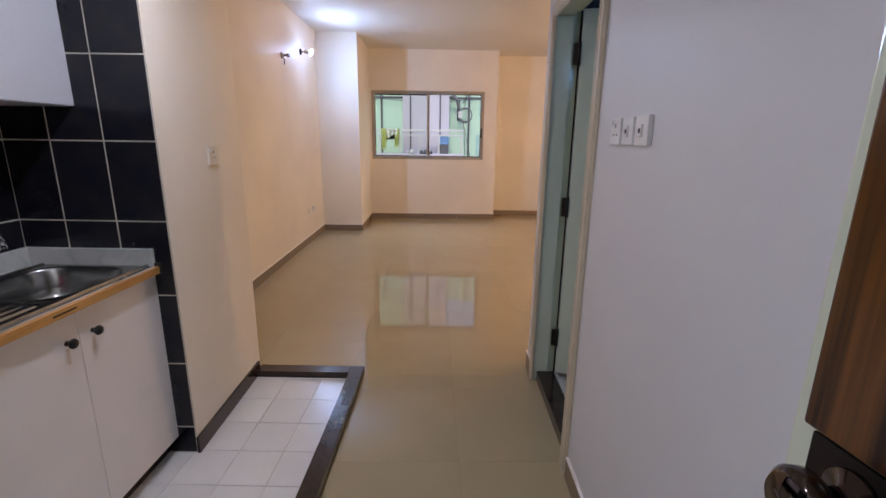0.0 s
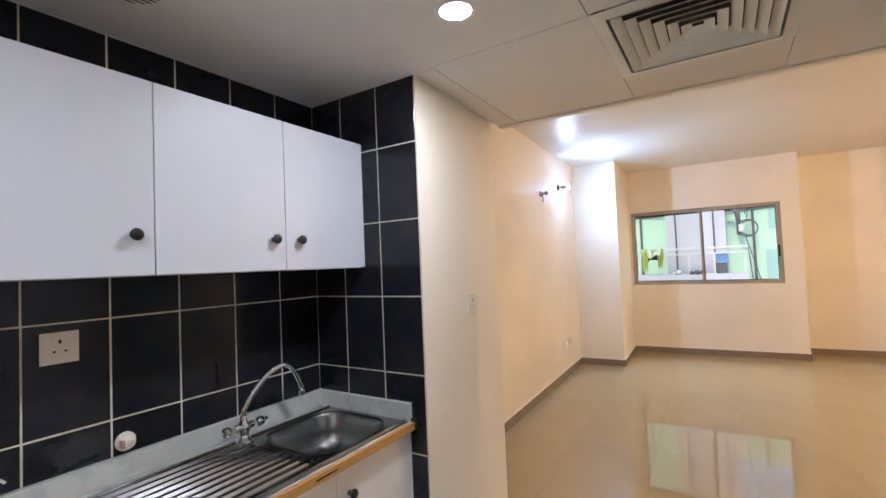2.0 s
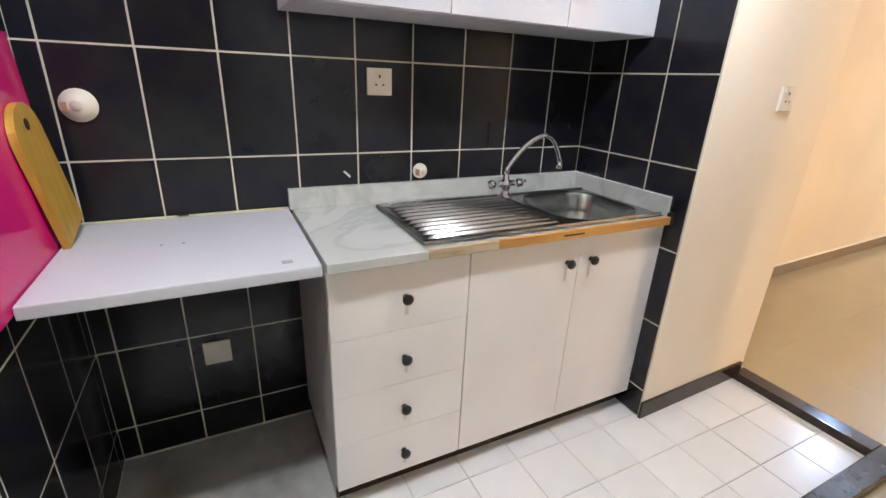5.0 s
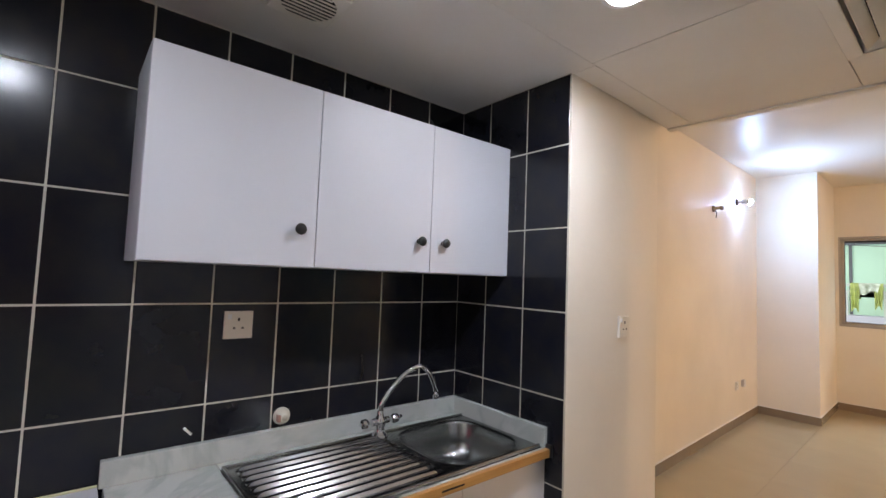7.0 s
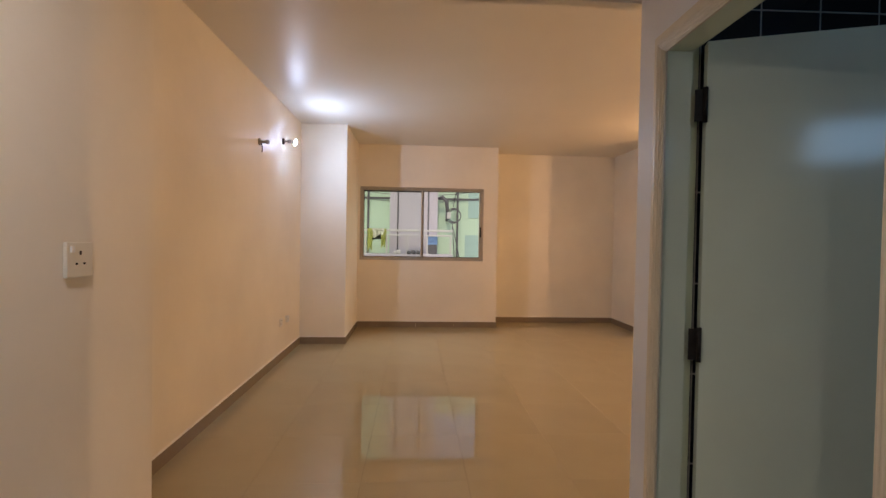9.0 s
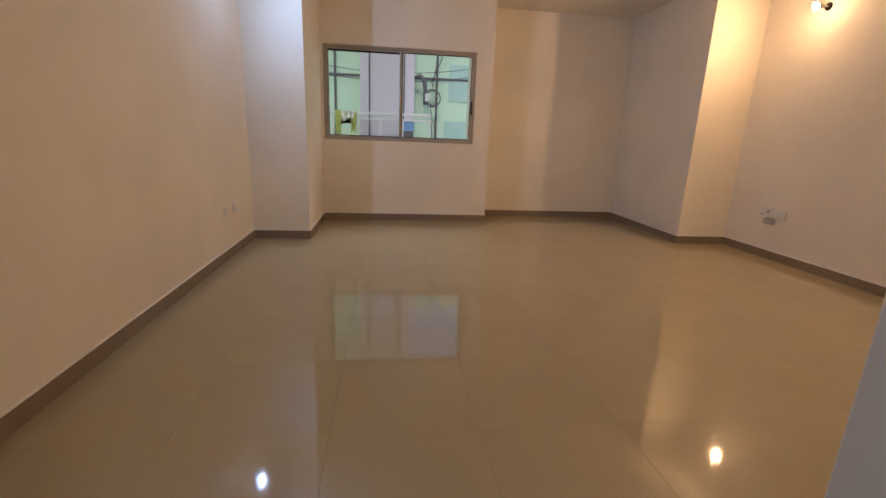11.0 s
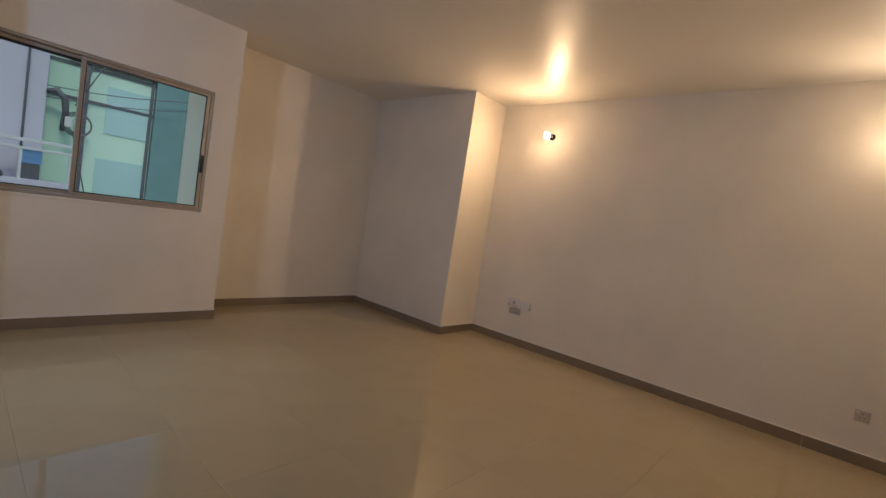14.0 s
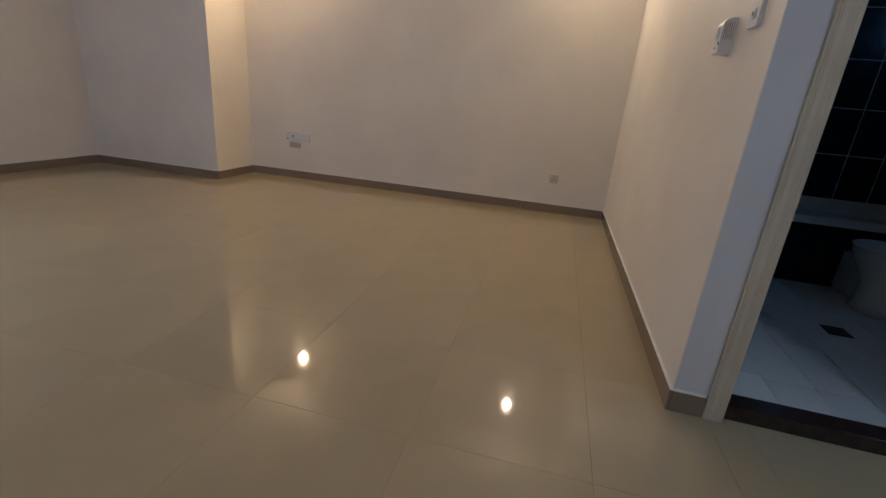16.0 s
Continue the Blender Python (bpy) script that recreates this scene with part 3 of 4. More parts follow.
for off, wdt, thick in ((0.0, 0.068, 0.010), (0.004, 0.056, 0.0140), (0.010, 0.044, 0.0165), (0.012, 0.006, 0.0182), (0.022, 0.005, 0.0182), (0.031, 0.005, 0.0182)):
    a, b = off, off + wdt
    box(bm, (CX - thick, DY0 - b, 0.001), (CX - 0.0005, DY0 - a, DZ + b), 0.002)
    box(bm, (CX - thick, DY1 + a, 0.001), (CX - 0.0005, DY1 + b, DZ + b), 0.002)
    box(bm, (CX - thick, DY0 - a, DZ + a), (CX - 0.0005, DY1 + a, DZ + b), 0.002)
part("casing", bm, M_CASING, doorframe, "moulded cream painted casing")
solid("threshold_bath", box(bmesh.new(), (CX + 0.020, DY0 - 0.007, -0.01), (CX + 0.118, DY1 + 0.009, 0.058), 0.003), M_GRANITE, "dark granite threshold in the bathroom doorway", "threshold", kind="structure")

LEAF = pose(1.750, 2.712, 0.0, 0, 0, -17.5)
door_1 = thing("door_1", "pale green painted bathroom door standing open", "door", (1.750, 2.712, 0.06), kind="structure")
leaf = part("leaf", box(bmesh.new(), (0.004, -0.04, 0.062), (0.70, 0.0, 1.988), 0.002, LEAF), M_PALE_GREEN, door_1)
for z in (1.787, 1.029, 0.28):
    bm = bmesh.new()
    box(bm, (-0.03, -0.046, z - 0.05), (0.006, -0.041, z + 0.05), 0.001, LEAF)
    lathe(bm, [(0, -0.055), (0.007, -0.055), (0.007, 0.055), (0, 0.055)], LEAF @ pose(0.0, -0.047, z), 10)
    part("hinge", bm, M_HINGE, door_1, "dark bronze butt hinge")

# ---- entrance door, open against the corridor wall ----
ang = 96.0
EL = pose(1.578, ENTRY_Y + 0.02, 0, 0, 0, ang)
entrance = thing("entrance_door", "open entrance door with brown wood board and dark knob", "door", (1.578, ENTRY_Y + 0.02, 0.01))
part("leaf", box(bmesh.new(), (0, -0.04, 0.012), (0.874, 0.0, 2.03), 0.003, EL), M_PALE_GREEN, entrance, "pale green-grey painted leaf")
part("wood_board", box(bmesh.new(), (0.03, 0.0005, 1.088), (0.853, 0.012, 2.0), 0.003, EL), M_BROWN, entrance, "dark brown wood-grain board")
lock = part("lock_plate", box(bmesh.new(), (0.71, 0.0005, 0.86), (0.846, 0.006, 1.082), 0.002, EL), M_HINGE, entrance, "dark bronze lock plate")
KN = EL @ pose(0.795, 0.006, 1.045, -90, 0, 0)
bm = lathe(bmesh.new(), [(0, 0), (0.027, 0), (0.027, 0.006), (0.012, 0.01), (0.011, 0.03), (0.022, 0.036), (0.031, 0.046), (0.0325, 0.058), (0.025, 0.069), (0, 0.073)], KN, 28)
part("knob", bm, M_DARK_CHROME, lock, "polished dark knob")
bm = lathe(bmesh.new(), [(0, 0), (0.018, 0), (0.018, 0.012), (0.012, 0.016), (0, 0.016)], EL @ pose(0.742, 0.006, 1.052, -90, 0, 0), 20)
part("lock_cylinder", bm, M_DARK_CHROME, lock, "polished key cylinder")

# ---- air diffuser, exhaust fan, downlight ----
diffuser = thing("air_diffuser", "square four-way ceiling air diffuser of pale stepped louvres", "air vent", (0.9725, 2.27, LOW))
DX, DYC = 0.9725, 2.27


def ring(bm, r0, z0_, r1, z1_, thick=0.0025):
    """A square funnel ring between two half sizes."""
    c = [(-1, -1), (1, -1), (1, 1), (-1, 1)]
    lo = [bm.verts.new((DX + x * r1, DYC + y * r1, z1_)) for x, y in c]
    hi = [bm.verts.new((DX + x * r0, DYC + y * r0, z0_)) for x, y in c]
    lo2 = [bm.verts.new((DX + x * (r1 + thick), DYC + y * (r1 + thick), z1_)) for x, y in c]
    hi2 = [bm.verts.new((DX + x * (r0 + thick), DYC + y * (r0 + thick), z0_)) for x, y in c]
    for k in range(4):
        j = (k + 1) % 4
        bm.faces.new((lo[k], lo[j], hi[j], hi[k]))
        bm.faces.new((lo2[j], lo2[k], hi2[k], hi2[j]))
        bm.faces.new((lo[j], lo[k], lo2[k], lo2[j]))
        bm.faces.new((hi[k], hi[j], hi2[j], hi2[k]))
    return bm


bm = bmesh.new()
ring(bm, 0.240, LOW - 0.010, 0.281, LOW - 0.003, 0.003)
ring(bm, 0.240, LOW + 0.03, 0.240, LOW - 0.010)
part("frame", bm, M_DIFFUSER, diffuser, "flat pale surround")
for k in range(6):
    r = 0.230 - k * 0.037
    part("louvre", ring(bmesh.new(), r - 0.028, LOW + 0.010, r, LOW - 0.008), M_DIFFUSER, diffuser)
bm = box(bmesh.new(), (DX - 0.278, DYC - 0.278, LOW + 0.045), (DX + 0.278, DYC + 0.278, LOW + 0.05))
part("duct", bm, M_HOLE, diffuser, "dark duct opening")

FX, FY = -0.215, 1.11
fan = thing("exhaust_fan", "square pale ceiling exhaust fan with a slatted grille", "fan", (FX, FY, LOW))
bm = bmesh.new()
box(bm, (FX - 0.105, FY - 0.105, LOW - 0.012), (FX + 0.105, FY + 0.105, LOW - 0.0005), 0.004)
box(bm, (FX - 0.088, FY - 0.088, LOW - 0.024), (FX + 0.088, FY + 0.088, LOW - 0.0122), 0.006)
part("plate", bm, M_DIFFUSER, fan)
part("opening", lathe(bmesh.new(), [(0, -0.0255), (0.074, -0.0255), (0.074, -0.0235), (0, -0.0235)], pose(FX, FY, LOW), 28), M_HOLE, fan, "dark fan opening")
for k in range(9):
    d = -0.064 + k * 0.016
    half = math.sqrt(max(0.0, 0.075 ** 2 - d * d))
    part("slat", box(bmesh.new(), (-half, -0.0032, -0.0292), (half, 0.0032, -0.0272), 0.0, pose(FX, FY, LOW) @ pose(d, 0, 0, 0, 0, 90)), M_DIFFUSER, fan)

for dx_, dy_ in ((0.375, 1.718), (0.42, 0.41)):
    downlight = thing("downlight", "small round recessed ceiling downlight, lit cool white", "lamp", (dx_, dy_, LOW), group="downlights")
    part("trim", lathe(bmesh.new(), [(0.047, -0.001), (0.062, -0.001), (0.062, -0.004), (0.056, -0.007), (0.047, -0.007)], pose(dx_, dy_, LOW), 32), M_PLASTIC, downlight, "white trim ring")
    part("lens", lathe(bmesh.new(), [(0, -0.006), (0.03, -0.006), (0.047, -0.003), (0.047, -0.001)], pose(dx_, dy_, LOW), 32), M_DOWN, downlight, "glowing cool white lens")

# ---- plates: sockets, switches ----
def plate(name, label, category, m, w=0.086, h=0.086, depth=0.010, marks="socket", material=None):
    """A plate whose face looks along +y of m, with pin holes or a rocker."""
    ob = thing(name, label, category, m.translation)
    part("plate", box(bmesh.new(), (-w / 2, 0.0005, -h / 2), (w / 2, depth, h / 2), 0.0025, m), material or M_PLASTIC, ob)
    if marks == "socket":
        for a, b in (((-0.003, 0.012), (0.003, 0.022)), ((-0.016, -0.012), (-0.009, -0.007)), ((0.009, -0.012), (0.016, -0.007))):
            part("pin_hole", box(bmesh.new(), (a[0], depth, a[1]), (b[0], depth + 0.0008, b[1]), 0, m), M_HOLE, ob)
        part("rocker", box(bmesh.new(), (0.022, depth, 0.018), (0.034, depth + 0.004, 0.034), 0.0015, m), M_PLASTIC, ob)
    elif marks == "switch":
        rocker = part("rocker", box(bmesh.new(), (-0.011, depth, -0.016), (0.011, depth + 0.005, 0.016), 0.002, m), M_PLASTIC, ob)
        part("mark", box(bmesh.new(), (-0.005, depth + 0.005, -0.007), (0.005, depth + 0.0058, 0.005), 0, m), M_HOLE, rocker, "dark switch mark")
    elif marks == "round":
        part("port", lathe(bmesh.new(), [(0.009, 0.0), (0.014, 0.0), (0.014, 0.003), (0.009, 0.003)], m @ pose(-0.02, depth, 0, -90, 0, 0), 18), M_HINGE, ob, "dark round port")
        part("mark", box(bmesh.new(), (0.045, depth, -0.04), (0.06, depth + 0.001, -0.03), 0, m), M_HOLE, ob, "dark stain")
    elif marks == "blank":
        part("mark", box(bmesh.new(), (-0.004, depth, -0.004), (0.004, depth + 0.0008, 0.004), 0, m), M_GREY_PLASTIC, ob)
    return ob


FACE_W, FACE_E, FACE_S, FACE_N = 90, -90, 180, 0   # turn so that the plate looks that way
plate("wall_socket", "white three-pin wall socket on the corridor wall", "socket", pose(CX, 1.722, 1.40, 0, 0, FACE_W), 0.078, 0.076, 0.012, "socket")
plate("light_switch", "white light switch plate on the corridor wall", "switch", pose(CX, 1.628, 1.40, 0, 0, FACE_W), 0.078, 0.076, 0.012, "switch")
plate("light_switch", "white light switch plate on the corridor wall", "switch", pose(CX, 1.530, 1.40, 0, 0, FACE_W), 0.082, 0.078, 0.014, "switch")
plate("wall_socket", "cream three-pin wall socket on the pier", "socket", pose(PIER_X - 0.0115, 2.406, 1.283, 0, 0, FACE_E + 1.7), material=M_CREAM_PLASTIC)
plate("wall_socket", "cream three-pin wall socket on black kitchen tiles", "socket", pose(KX + 0.001, 1.075, 1.282, 0, 0, FACE_E), material=M_CREAM_PLASTIC)
plate("wall_socket", "cream blank outlet plate under the white shelf", "socket", pose(KX + 0.001, 0.473, 0.372, 0, 0, FACE_E), marks="plain", material=M_CREAM_PLASTIC)
plate("wall_socket", "white surface double socket near the column", "socket", LV @ pose(WX, 6.27, 0.418, 0, 0, FACE_E))
plate("wall_socket", "white outlet plate low beside the column", "socket", LV @ pose(WX, 6.47, 0.425, 0, 0, FACE_E), 0.07, 0.07, 0.03, "blank")
plate("wall_socket", "small brown-grey outlet plate low on the lamp wall", "socket", LV @ pose(EX, 3.42, 0.355, 0, 0, FACE_W), 0.085, 0.085, marks="socket", material=M_BROWN_PLASTIC)
plate("wall_socket", "white outlet with a round port low on the lamp wall", "socket", LV @ pose(EX, 6.45, 0.490, 0, 0, FACE_W), 0.15, 0.09, 0.03, "round")
plate("wall_socket", "plain white outlet beside the round port", "socket", LV @ pose(EX, 6.300, 0.478, 0, 0, FACE_W), 0.146, 0.092, 0.026, "plain")
# grey plate stands in for the shadow under the white outlets
plate("wall_socket", "grey plate painting the shadow beneath the white outlets", "socket", LV @ pose(EX, 6.42, 0.385, 0, 0, FACE_W), 0.14, 0.06, 0.012, "blank", M_GREY_PLASTIC)
plate("light_switch", "white light switch near the living room corner", "switch", LV @ pose(1.82, SY, 1.415, 0, 0, FACE_N), marks="switch", depth=0.014)

unit = thing("wall_control", "off-white wall control unit with an oval button and ribbed side", "control unit", LV @ Vector((2.05, SY, 1.31)))
RM = LV @ pose(2.05, SY, 1.312)
bm = bmesh.new()
side = [(0.0005, 0.0), (0.044, 0.0), (0.046, 0.004), (0.046, 0.098), (0.042, 0.112), (0.030, 0.122), (0.014, 0.126), (0.0005, 0.126)]
faces_ = [[bm.verts.new(RM @ Vector((x, y, z))) for y, z in side] for x in (-0.033, 0.033)]
bm.faces.new(faces_[0])
bm.faces.new(faces_[1][::-1])
for k in range(len(side)):
    j = (k + 1) % len(side)
    bm.faces.new((faces_[0][k], faces_[0][j], faces_[1][j], faces_[1][k]))
part("body", bm, M_PLASTIC, unit)
part("button", lathe(bmesh.new(), [(0, 0.010), (0.010, 0.009), (0.014, 0.005), (0.0145, 0.0)], RM @ pose(0.002, 0.0462, 0.073, -90, 0, 0) @ Matrix.Diagonal((1, 1.7, 1, 1)), 24), M_PLASTIC, unit, "raised oval button")
part("notch", box(bmesh.new(), (-0.014, 0.0462, 0.040), (0.004, 0.0472, 0.046), 0, RM @ pose(0, 0, 0, 0, -28, 0)), M_HOLE, unit, "dark slanted notch")
part("dot", lathe(bmesh.new(), [(0, 0.001), (0.0045, 0.001), (0.0045, 0.0), (0, 0.0)], RM @ pose(0.006, 0.0462, 0.022, -90, 0, 0), 14), M_HOLE, unit, "small black hole")
for k in range(5):
    part("rib", box(bmesh.new(), (-0.0345, 0.008 + 0.007 * k, 0.05), (-0.0332, 0.0105 + 0.007 * k, 0.108), 0, RM), M_GREY_PLASTIC, unit, "grey rib on the side")

# ---- wall lamps ----
def wall_lamp(m, bulb, label, reach=0.09, dome=1.0):
    """A round back plate, a neck, a dark holder and a bare round bulb; m's +y leaves the wall."""
    ob = thing("wall_lamp", label, "lamp", m.translation, group="wall lamps")
    out = m @ pose(0, 0, 0, -90, 0, 0)
    lean = m @ pose(0, reach, 0) @ pose(0, 0, 0, -90 - 14, 0, 0) @ pose(0, 0, -reach)
    part("back_plate", lathe(bmesh.new(), [(0, 0.001), (0.036, 0.001), (0.036, 0.008), (0.024, 0.016), (0, 0.016)], out, 24), M_HINGE, ob, "dark round back plate")
    part("neck", lathe(bmesh.new(), [(0.009, 0.014), (0.009, reach - 0.04), (0.02, reach - 0.036), (0.021, reach), (0.012, reach + 0.004)], out, 18), M_GREY_PLASTIC, ob, "grey lamp holder")
    part("collar", lathe(bmesh.new(), [(0.0125, reach), (0.017, reach + 0.012), (0.029, reach + 0.028), (0.0335, reach + 0.042)], lean, 20), M_PLASTIC, ob, "white bulb collar")
    part("bulb", lathe(bmesh.new(), [(0.0336, reach + 0.0422), (0.034, reach + 0.0422 + 0.006 * dome), (0.029, reach + 0.0422 + 0.026 * dome), (0.015, reach + 0.0422 + 0.038 * dome), (0, reach + 0.0422 + 0.041 * dome)], lean, 20), bulb, ob, "bare glowing bulb")
    return ob


wall_lamp(LV @ pose(EX, 6.30, 2.415, 0, 0, FACE_W), M_BULB_WARM, "wall lamp with a bare warm glowing bulb", dome=0.26)
wall_lamp(LV @ pose(EX, 3.54, 2.41, 0, 0, FACE_W), M_BULB_SOFT, "wall lamp with a bare soft warm bulb", dome=0.24)
wall_lamp(LV @ pose(WX, 6.29, 2.397, 0, 0, FACE_E), M_BULB_COOL, "wall lamp with a bare cool white bulb near the column", dome=0.20)
HB = LV @ pose(WX, 5.55, 2.23)
bracket = thing("lamp_holder", "empty dark lamp holder on the wall, without a bulb", "lamp", HB.translation)
bm = lathe(bmesh.new(), [(0, 0.001), (0.034, 0.001), (0.034, 0.01), (0.014, 0.02), (0.012, 0.06), (0.02, 0.064), (0.02, 0.09), (0.015, 0.09), (0.015, 0.07), (0, 0.07)], HB @ pose(0, 0, 0, 0, 90, 0), 20)
part("holder", bm, M_GREY_PLASTIC, bracket)
part("wire", tube(bmesh.new(), [HB @ Vector(p) for p in ((0.02, 0, -0.005), (0.03, 0, -0.05), (0.025, 0.005, -0.095))], 0.004), M_HINGE, bracket, "short loose wire")

# ---- kitchen ----
def knob(parent, x, y, z):
    """A black mushroom knob pointing along +x."""
    bm = lathe(bmesh.new(), [(0, 0), (0.009, 0), (0.007, 0.008), (0.0075, 0.012), (0.015, 0.016), (0.0165, 0.022), (0.013, 0.028), (0, 0.030)], pose(x, y, z, 0, 90, 0), 20)
    return part("knob", bm, M_KNOB, parent, "round black knob")


UX = -0.266
def wall_cabinet(y0, y1, doors, label):
    ob = thing("wall_cabinet", label, "cabinet", (KX, y0, 1.468), group="wall cabinets")
    part("body", box(bmesh.new(), (KX + 0.006, y0 + 0.001, 1.468), (UX - 0.0185, y1 - 0.001, 1.988), 0.001), M_LAMINATE, ob)
    for a, b, ky in doors:
        d = part("door", box(bmesh.new(), (UX - 0.018, a + 0.0012, 1.470), (UX, b - 0.0012, 1.986), 0.0016), M_LAMINATE, ob)
        knob(d, UX, ky, 1.574)
    return ob


wall_cabinet(0.766, 1.189, [(0.766, 1.189, 1.137)], "white laminate single-door wall cabinet above the worktop")
wall_cabinet(1.1895, 2.003, [(1.1895, 1.606, 1.556), (1.606, 2.003, 1.661)], "white laminate two-door wall cabinet above the sink")

LX = -0.06
drawers = thing("drawer_cabinet", "white laminate drawer cabinet under the marble worktop", "cabinet", (KX, 0.765, 0))
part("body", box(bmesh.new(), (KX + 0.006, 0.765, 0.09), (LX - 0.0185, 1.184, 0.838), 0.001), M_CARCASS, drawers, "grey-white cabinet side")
part("plinth", box(bmesh.new(), (KX + 0.01, 0.768, 0.012), (LX - 0.05, 1.184, 0.0895)), M_GRANITE, drawers, "black plinth")
for a, b in ((0.6252, 0.836), (0.4392, 0.6264), (0.2672, 0.4404), (0.092, 0.2684)):
    f = part("drawer_front", box(bmesh.new(), (LX - 0.018, 0.766, a), (LX, 1.182, b - 0.002), 0.0016), M_LAMINATE_OLD, drawers)
    knob(f, LX, 0.98, (a + b) / 2 - 0.004)
    part("stain", box(bmesh.new(), (LX - 0.0002, 0.979, (a + b) / 2 - 0.060), (LX + 0.0004, 0.990, (a + b) / 2 - 0.018)), M_STAIN, f, "faint tan drip stain")
base = thing("sink_cabinet", "white laminate two-door cabinet under the sink", "cabinet", (KX, 1.186, 0))
part("body", box(bmesh.new(), (KX + 0.006, 1.186, 0.09), (LX - 0.0185, 2.0, 0.70), 0.001), M_LAMINATE_OLD, base)
part("plinth", box(bmesh.new(), (KX + 0.01, 1.186, 0.012), (LX - 0.05, 2.0, 0.0895)), M_GRANITE, base, "black plinth")
for a, b, ky in ((1.186, 1.604, 1.557), (1.606, 2.002, 1.659)):
    d = part("door", box(bmesh.new(), (LX - 0.018, a, 0.092), (LX, b, 0.836), 0.0016), M_LAMINATE_OLD, base)
    knob(d, LX, ky, 0.746)
    part("stain", box(bmesh.new(), (LX - 0.0002, ky - 0.007, 0.678), (LX + 0.0004, ky + 0.005, 0.728)), M_STAIN, d, "faint tan drip stain")

worktop = thing("worktop", "pale veined marble worktop with upstand behind the sink", "worktop", (KX, 0.76, 0.84))
part("slab", box(bmesh.new(), (KX + 0.0, 0.762, 0.84), (-0.028, 1.034, 0.868), 0.003), M_MARBLE, worktop)
bm = bmesh.new()
box(bm, (KX, 1.0345, 0.84), (-0.487, 2.0, 0.868), 0.002)
box(bm, (-0.066, 1.0345, 0.842), (-0.05, 2.0, 0.866), 0.002)
part("slab_strip", bm, M_MARBLE, worktop)
part("upstand", box(bmesh.new(), (KX, 0.752, 0.8685), (KX + 0.024, 2.005, 0.938), 0.003), M_MARBLE, worktop)
part("upstand", box(bmesh.new(), (KX + 0.0245, 1.983, 0.8685), (-0.052, 2.005, 0.938), 0.003), M_MARBLE, worktop)
part("edge_strip", box(bmesh.new(), (-0.0495, 1.262, 0.84), (-0.032, 1.991, 0.869), 0.003), M_EDGE_WOOD, worktop, "orange wooden edge strip")
part("edge_strip", box(bmesh.new(), (-0.0495, 1.036, 0.84), (-0.032, 1.261, 0.869), 0.003), M_EDGE_WORN, worktop, "worn pale wooden edge strip")
part("edge_end", box(bmesh.new(), (-0.054, 1.9915, 0.838), (-0.026, 2.005, 0.882), 0.003), M_KNOB, worktop, "black end cap")

part("dent", box(bmesh.new(), (-0.0325, 1.50, 0.852), (-0.0312, 1.585, 0.8575), 0, None), M_HINGE, worktop, "dark dent in the edge strip")

# sink: drainer with ribs and a pressed bowl
sink = thing("sink", "stainless steel sink with ribbed drainer set in the worktop", "sink", (-0.28, 1.5, 0.87))
SX0, SX1, SY0, SY1 = -0.486, -0.067, 1.036, 1.981
BXA, BXB, BYA, BYB = -0.450, -0.100, 1.595, 1.950


def rounded(xa, xb, ya, yb, r, z, n=6):
    pts = []
    for cx_, cy_, a in ((xb - r, yb - r, 0), (xa + r, yb - r, 90), (xa + r, ya + r, 180), (xb - r, ya + r, 270)):
        pts += [(cx_ + r * math.cos(radians(a + 90 * k / n)), cy_ + r * math.sin(radians(a + 90 * k / n)), z) for k in range(n + 1)]
    return pts


bm = bmesh.new()
loops = [rounded(BXA - d, BXB + d, BYA - d, BYB + d, r, z) for d, r, z in ((0.012, 0.117, 0.8745), (0.004, 0.109, 0.872), (0.0, 0.105, 0.866), (-0.008, 0.100, 0.80), (-0.016, 0.096, 0.762), (-0.032, 0.088, 0.744), (-0.055, 0.075, 0.735), (-0.10, 0.05, 0.731))]
rings_ = [[bm.verts.new(p) for p in lp] for lp in loops]
for p, q in zip(rings_, rings_[1:]):
    for k in range(len(p)):
        bm.faces.new((p[k], p[(k + 1) % len(p)], q[(k + 1) % len(p)], q[k])).smooth = True
bm.faces.new(rings_[-1])
part("bowl", bm, M_STEEL, sink, "rounded steel bowl")
part("drain", lathe(bmesh.new(), [(0, 0.004), (0.02, 0.003), (0.034, 0.004), (0.036, 0.001), (0.036, 0)], pose((BXA + BXB) / 2, (BYA + BYB) / 2, 0.731), 24), M_CHROME, sink, "chrome drain strainer")
bm = bmesh.new()
box(bm, (SX0, SY0, 0.8685), (SX1, BYA - 0.0125, 0.8735), 0.001)
box(bm, (SX0, BYB + 0.0125, 0.8685), (SX1, SY1, 0.8735), 0.001)
box(bm, (SX0, BYA - 0.0125, 0.8685), (BXA - 0.0125, BYB + 0.0125, 0.8735), 0.001)
box(bm, (BXB + 0.0125, BYA - 0.0125, 0.8685), (SX1, BYB + 0.0125, 0.8735), 0.001)
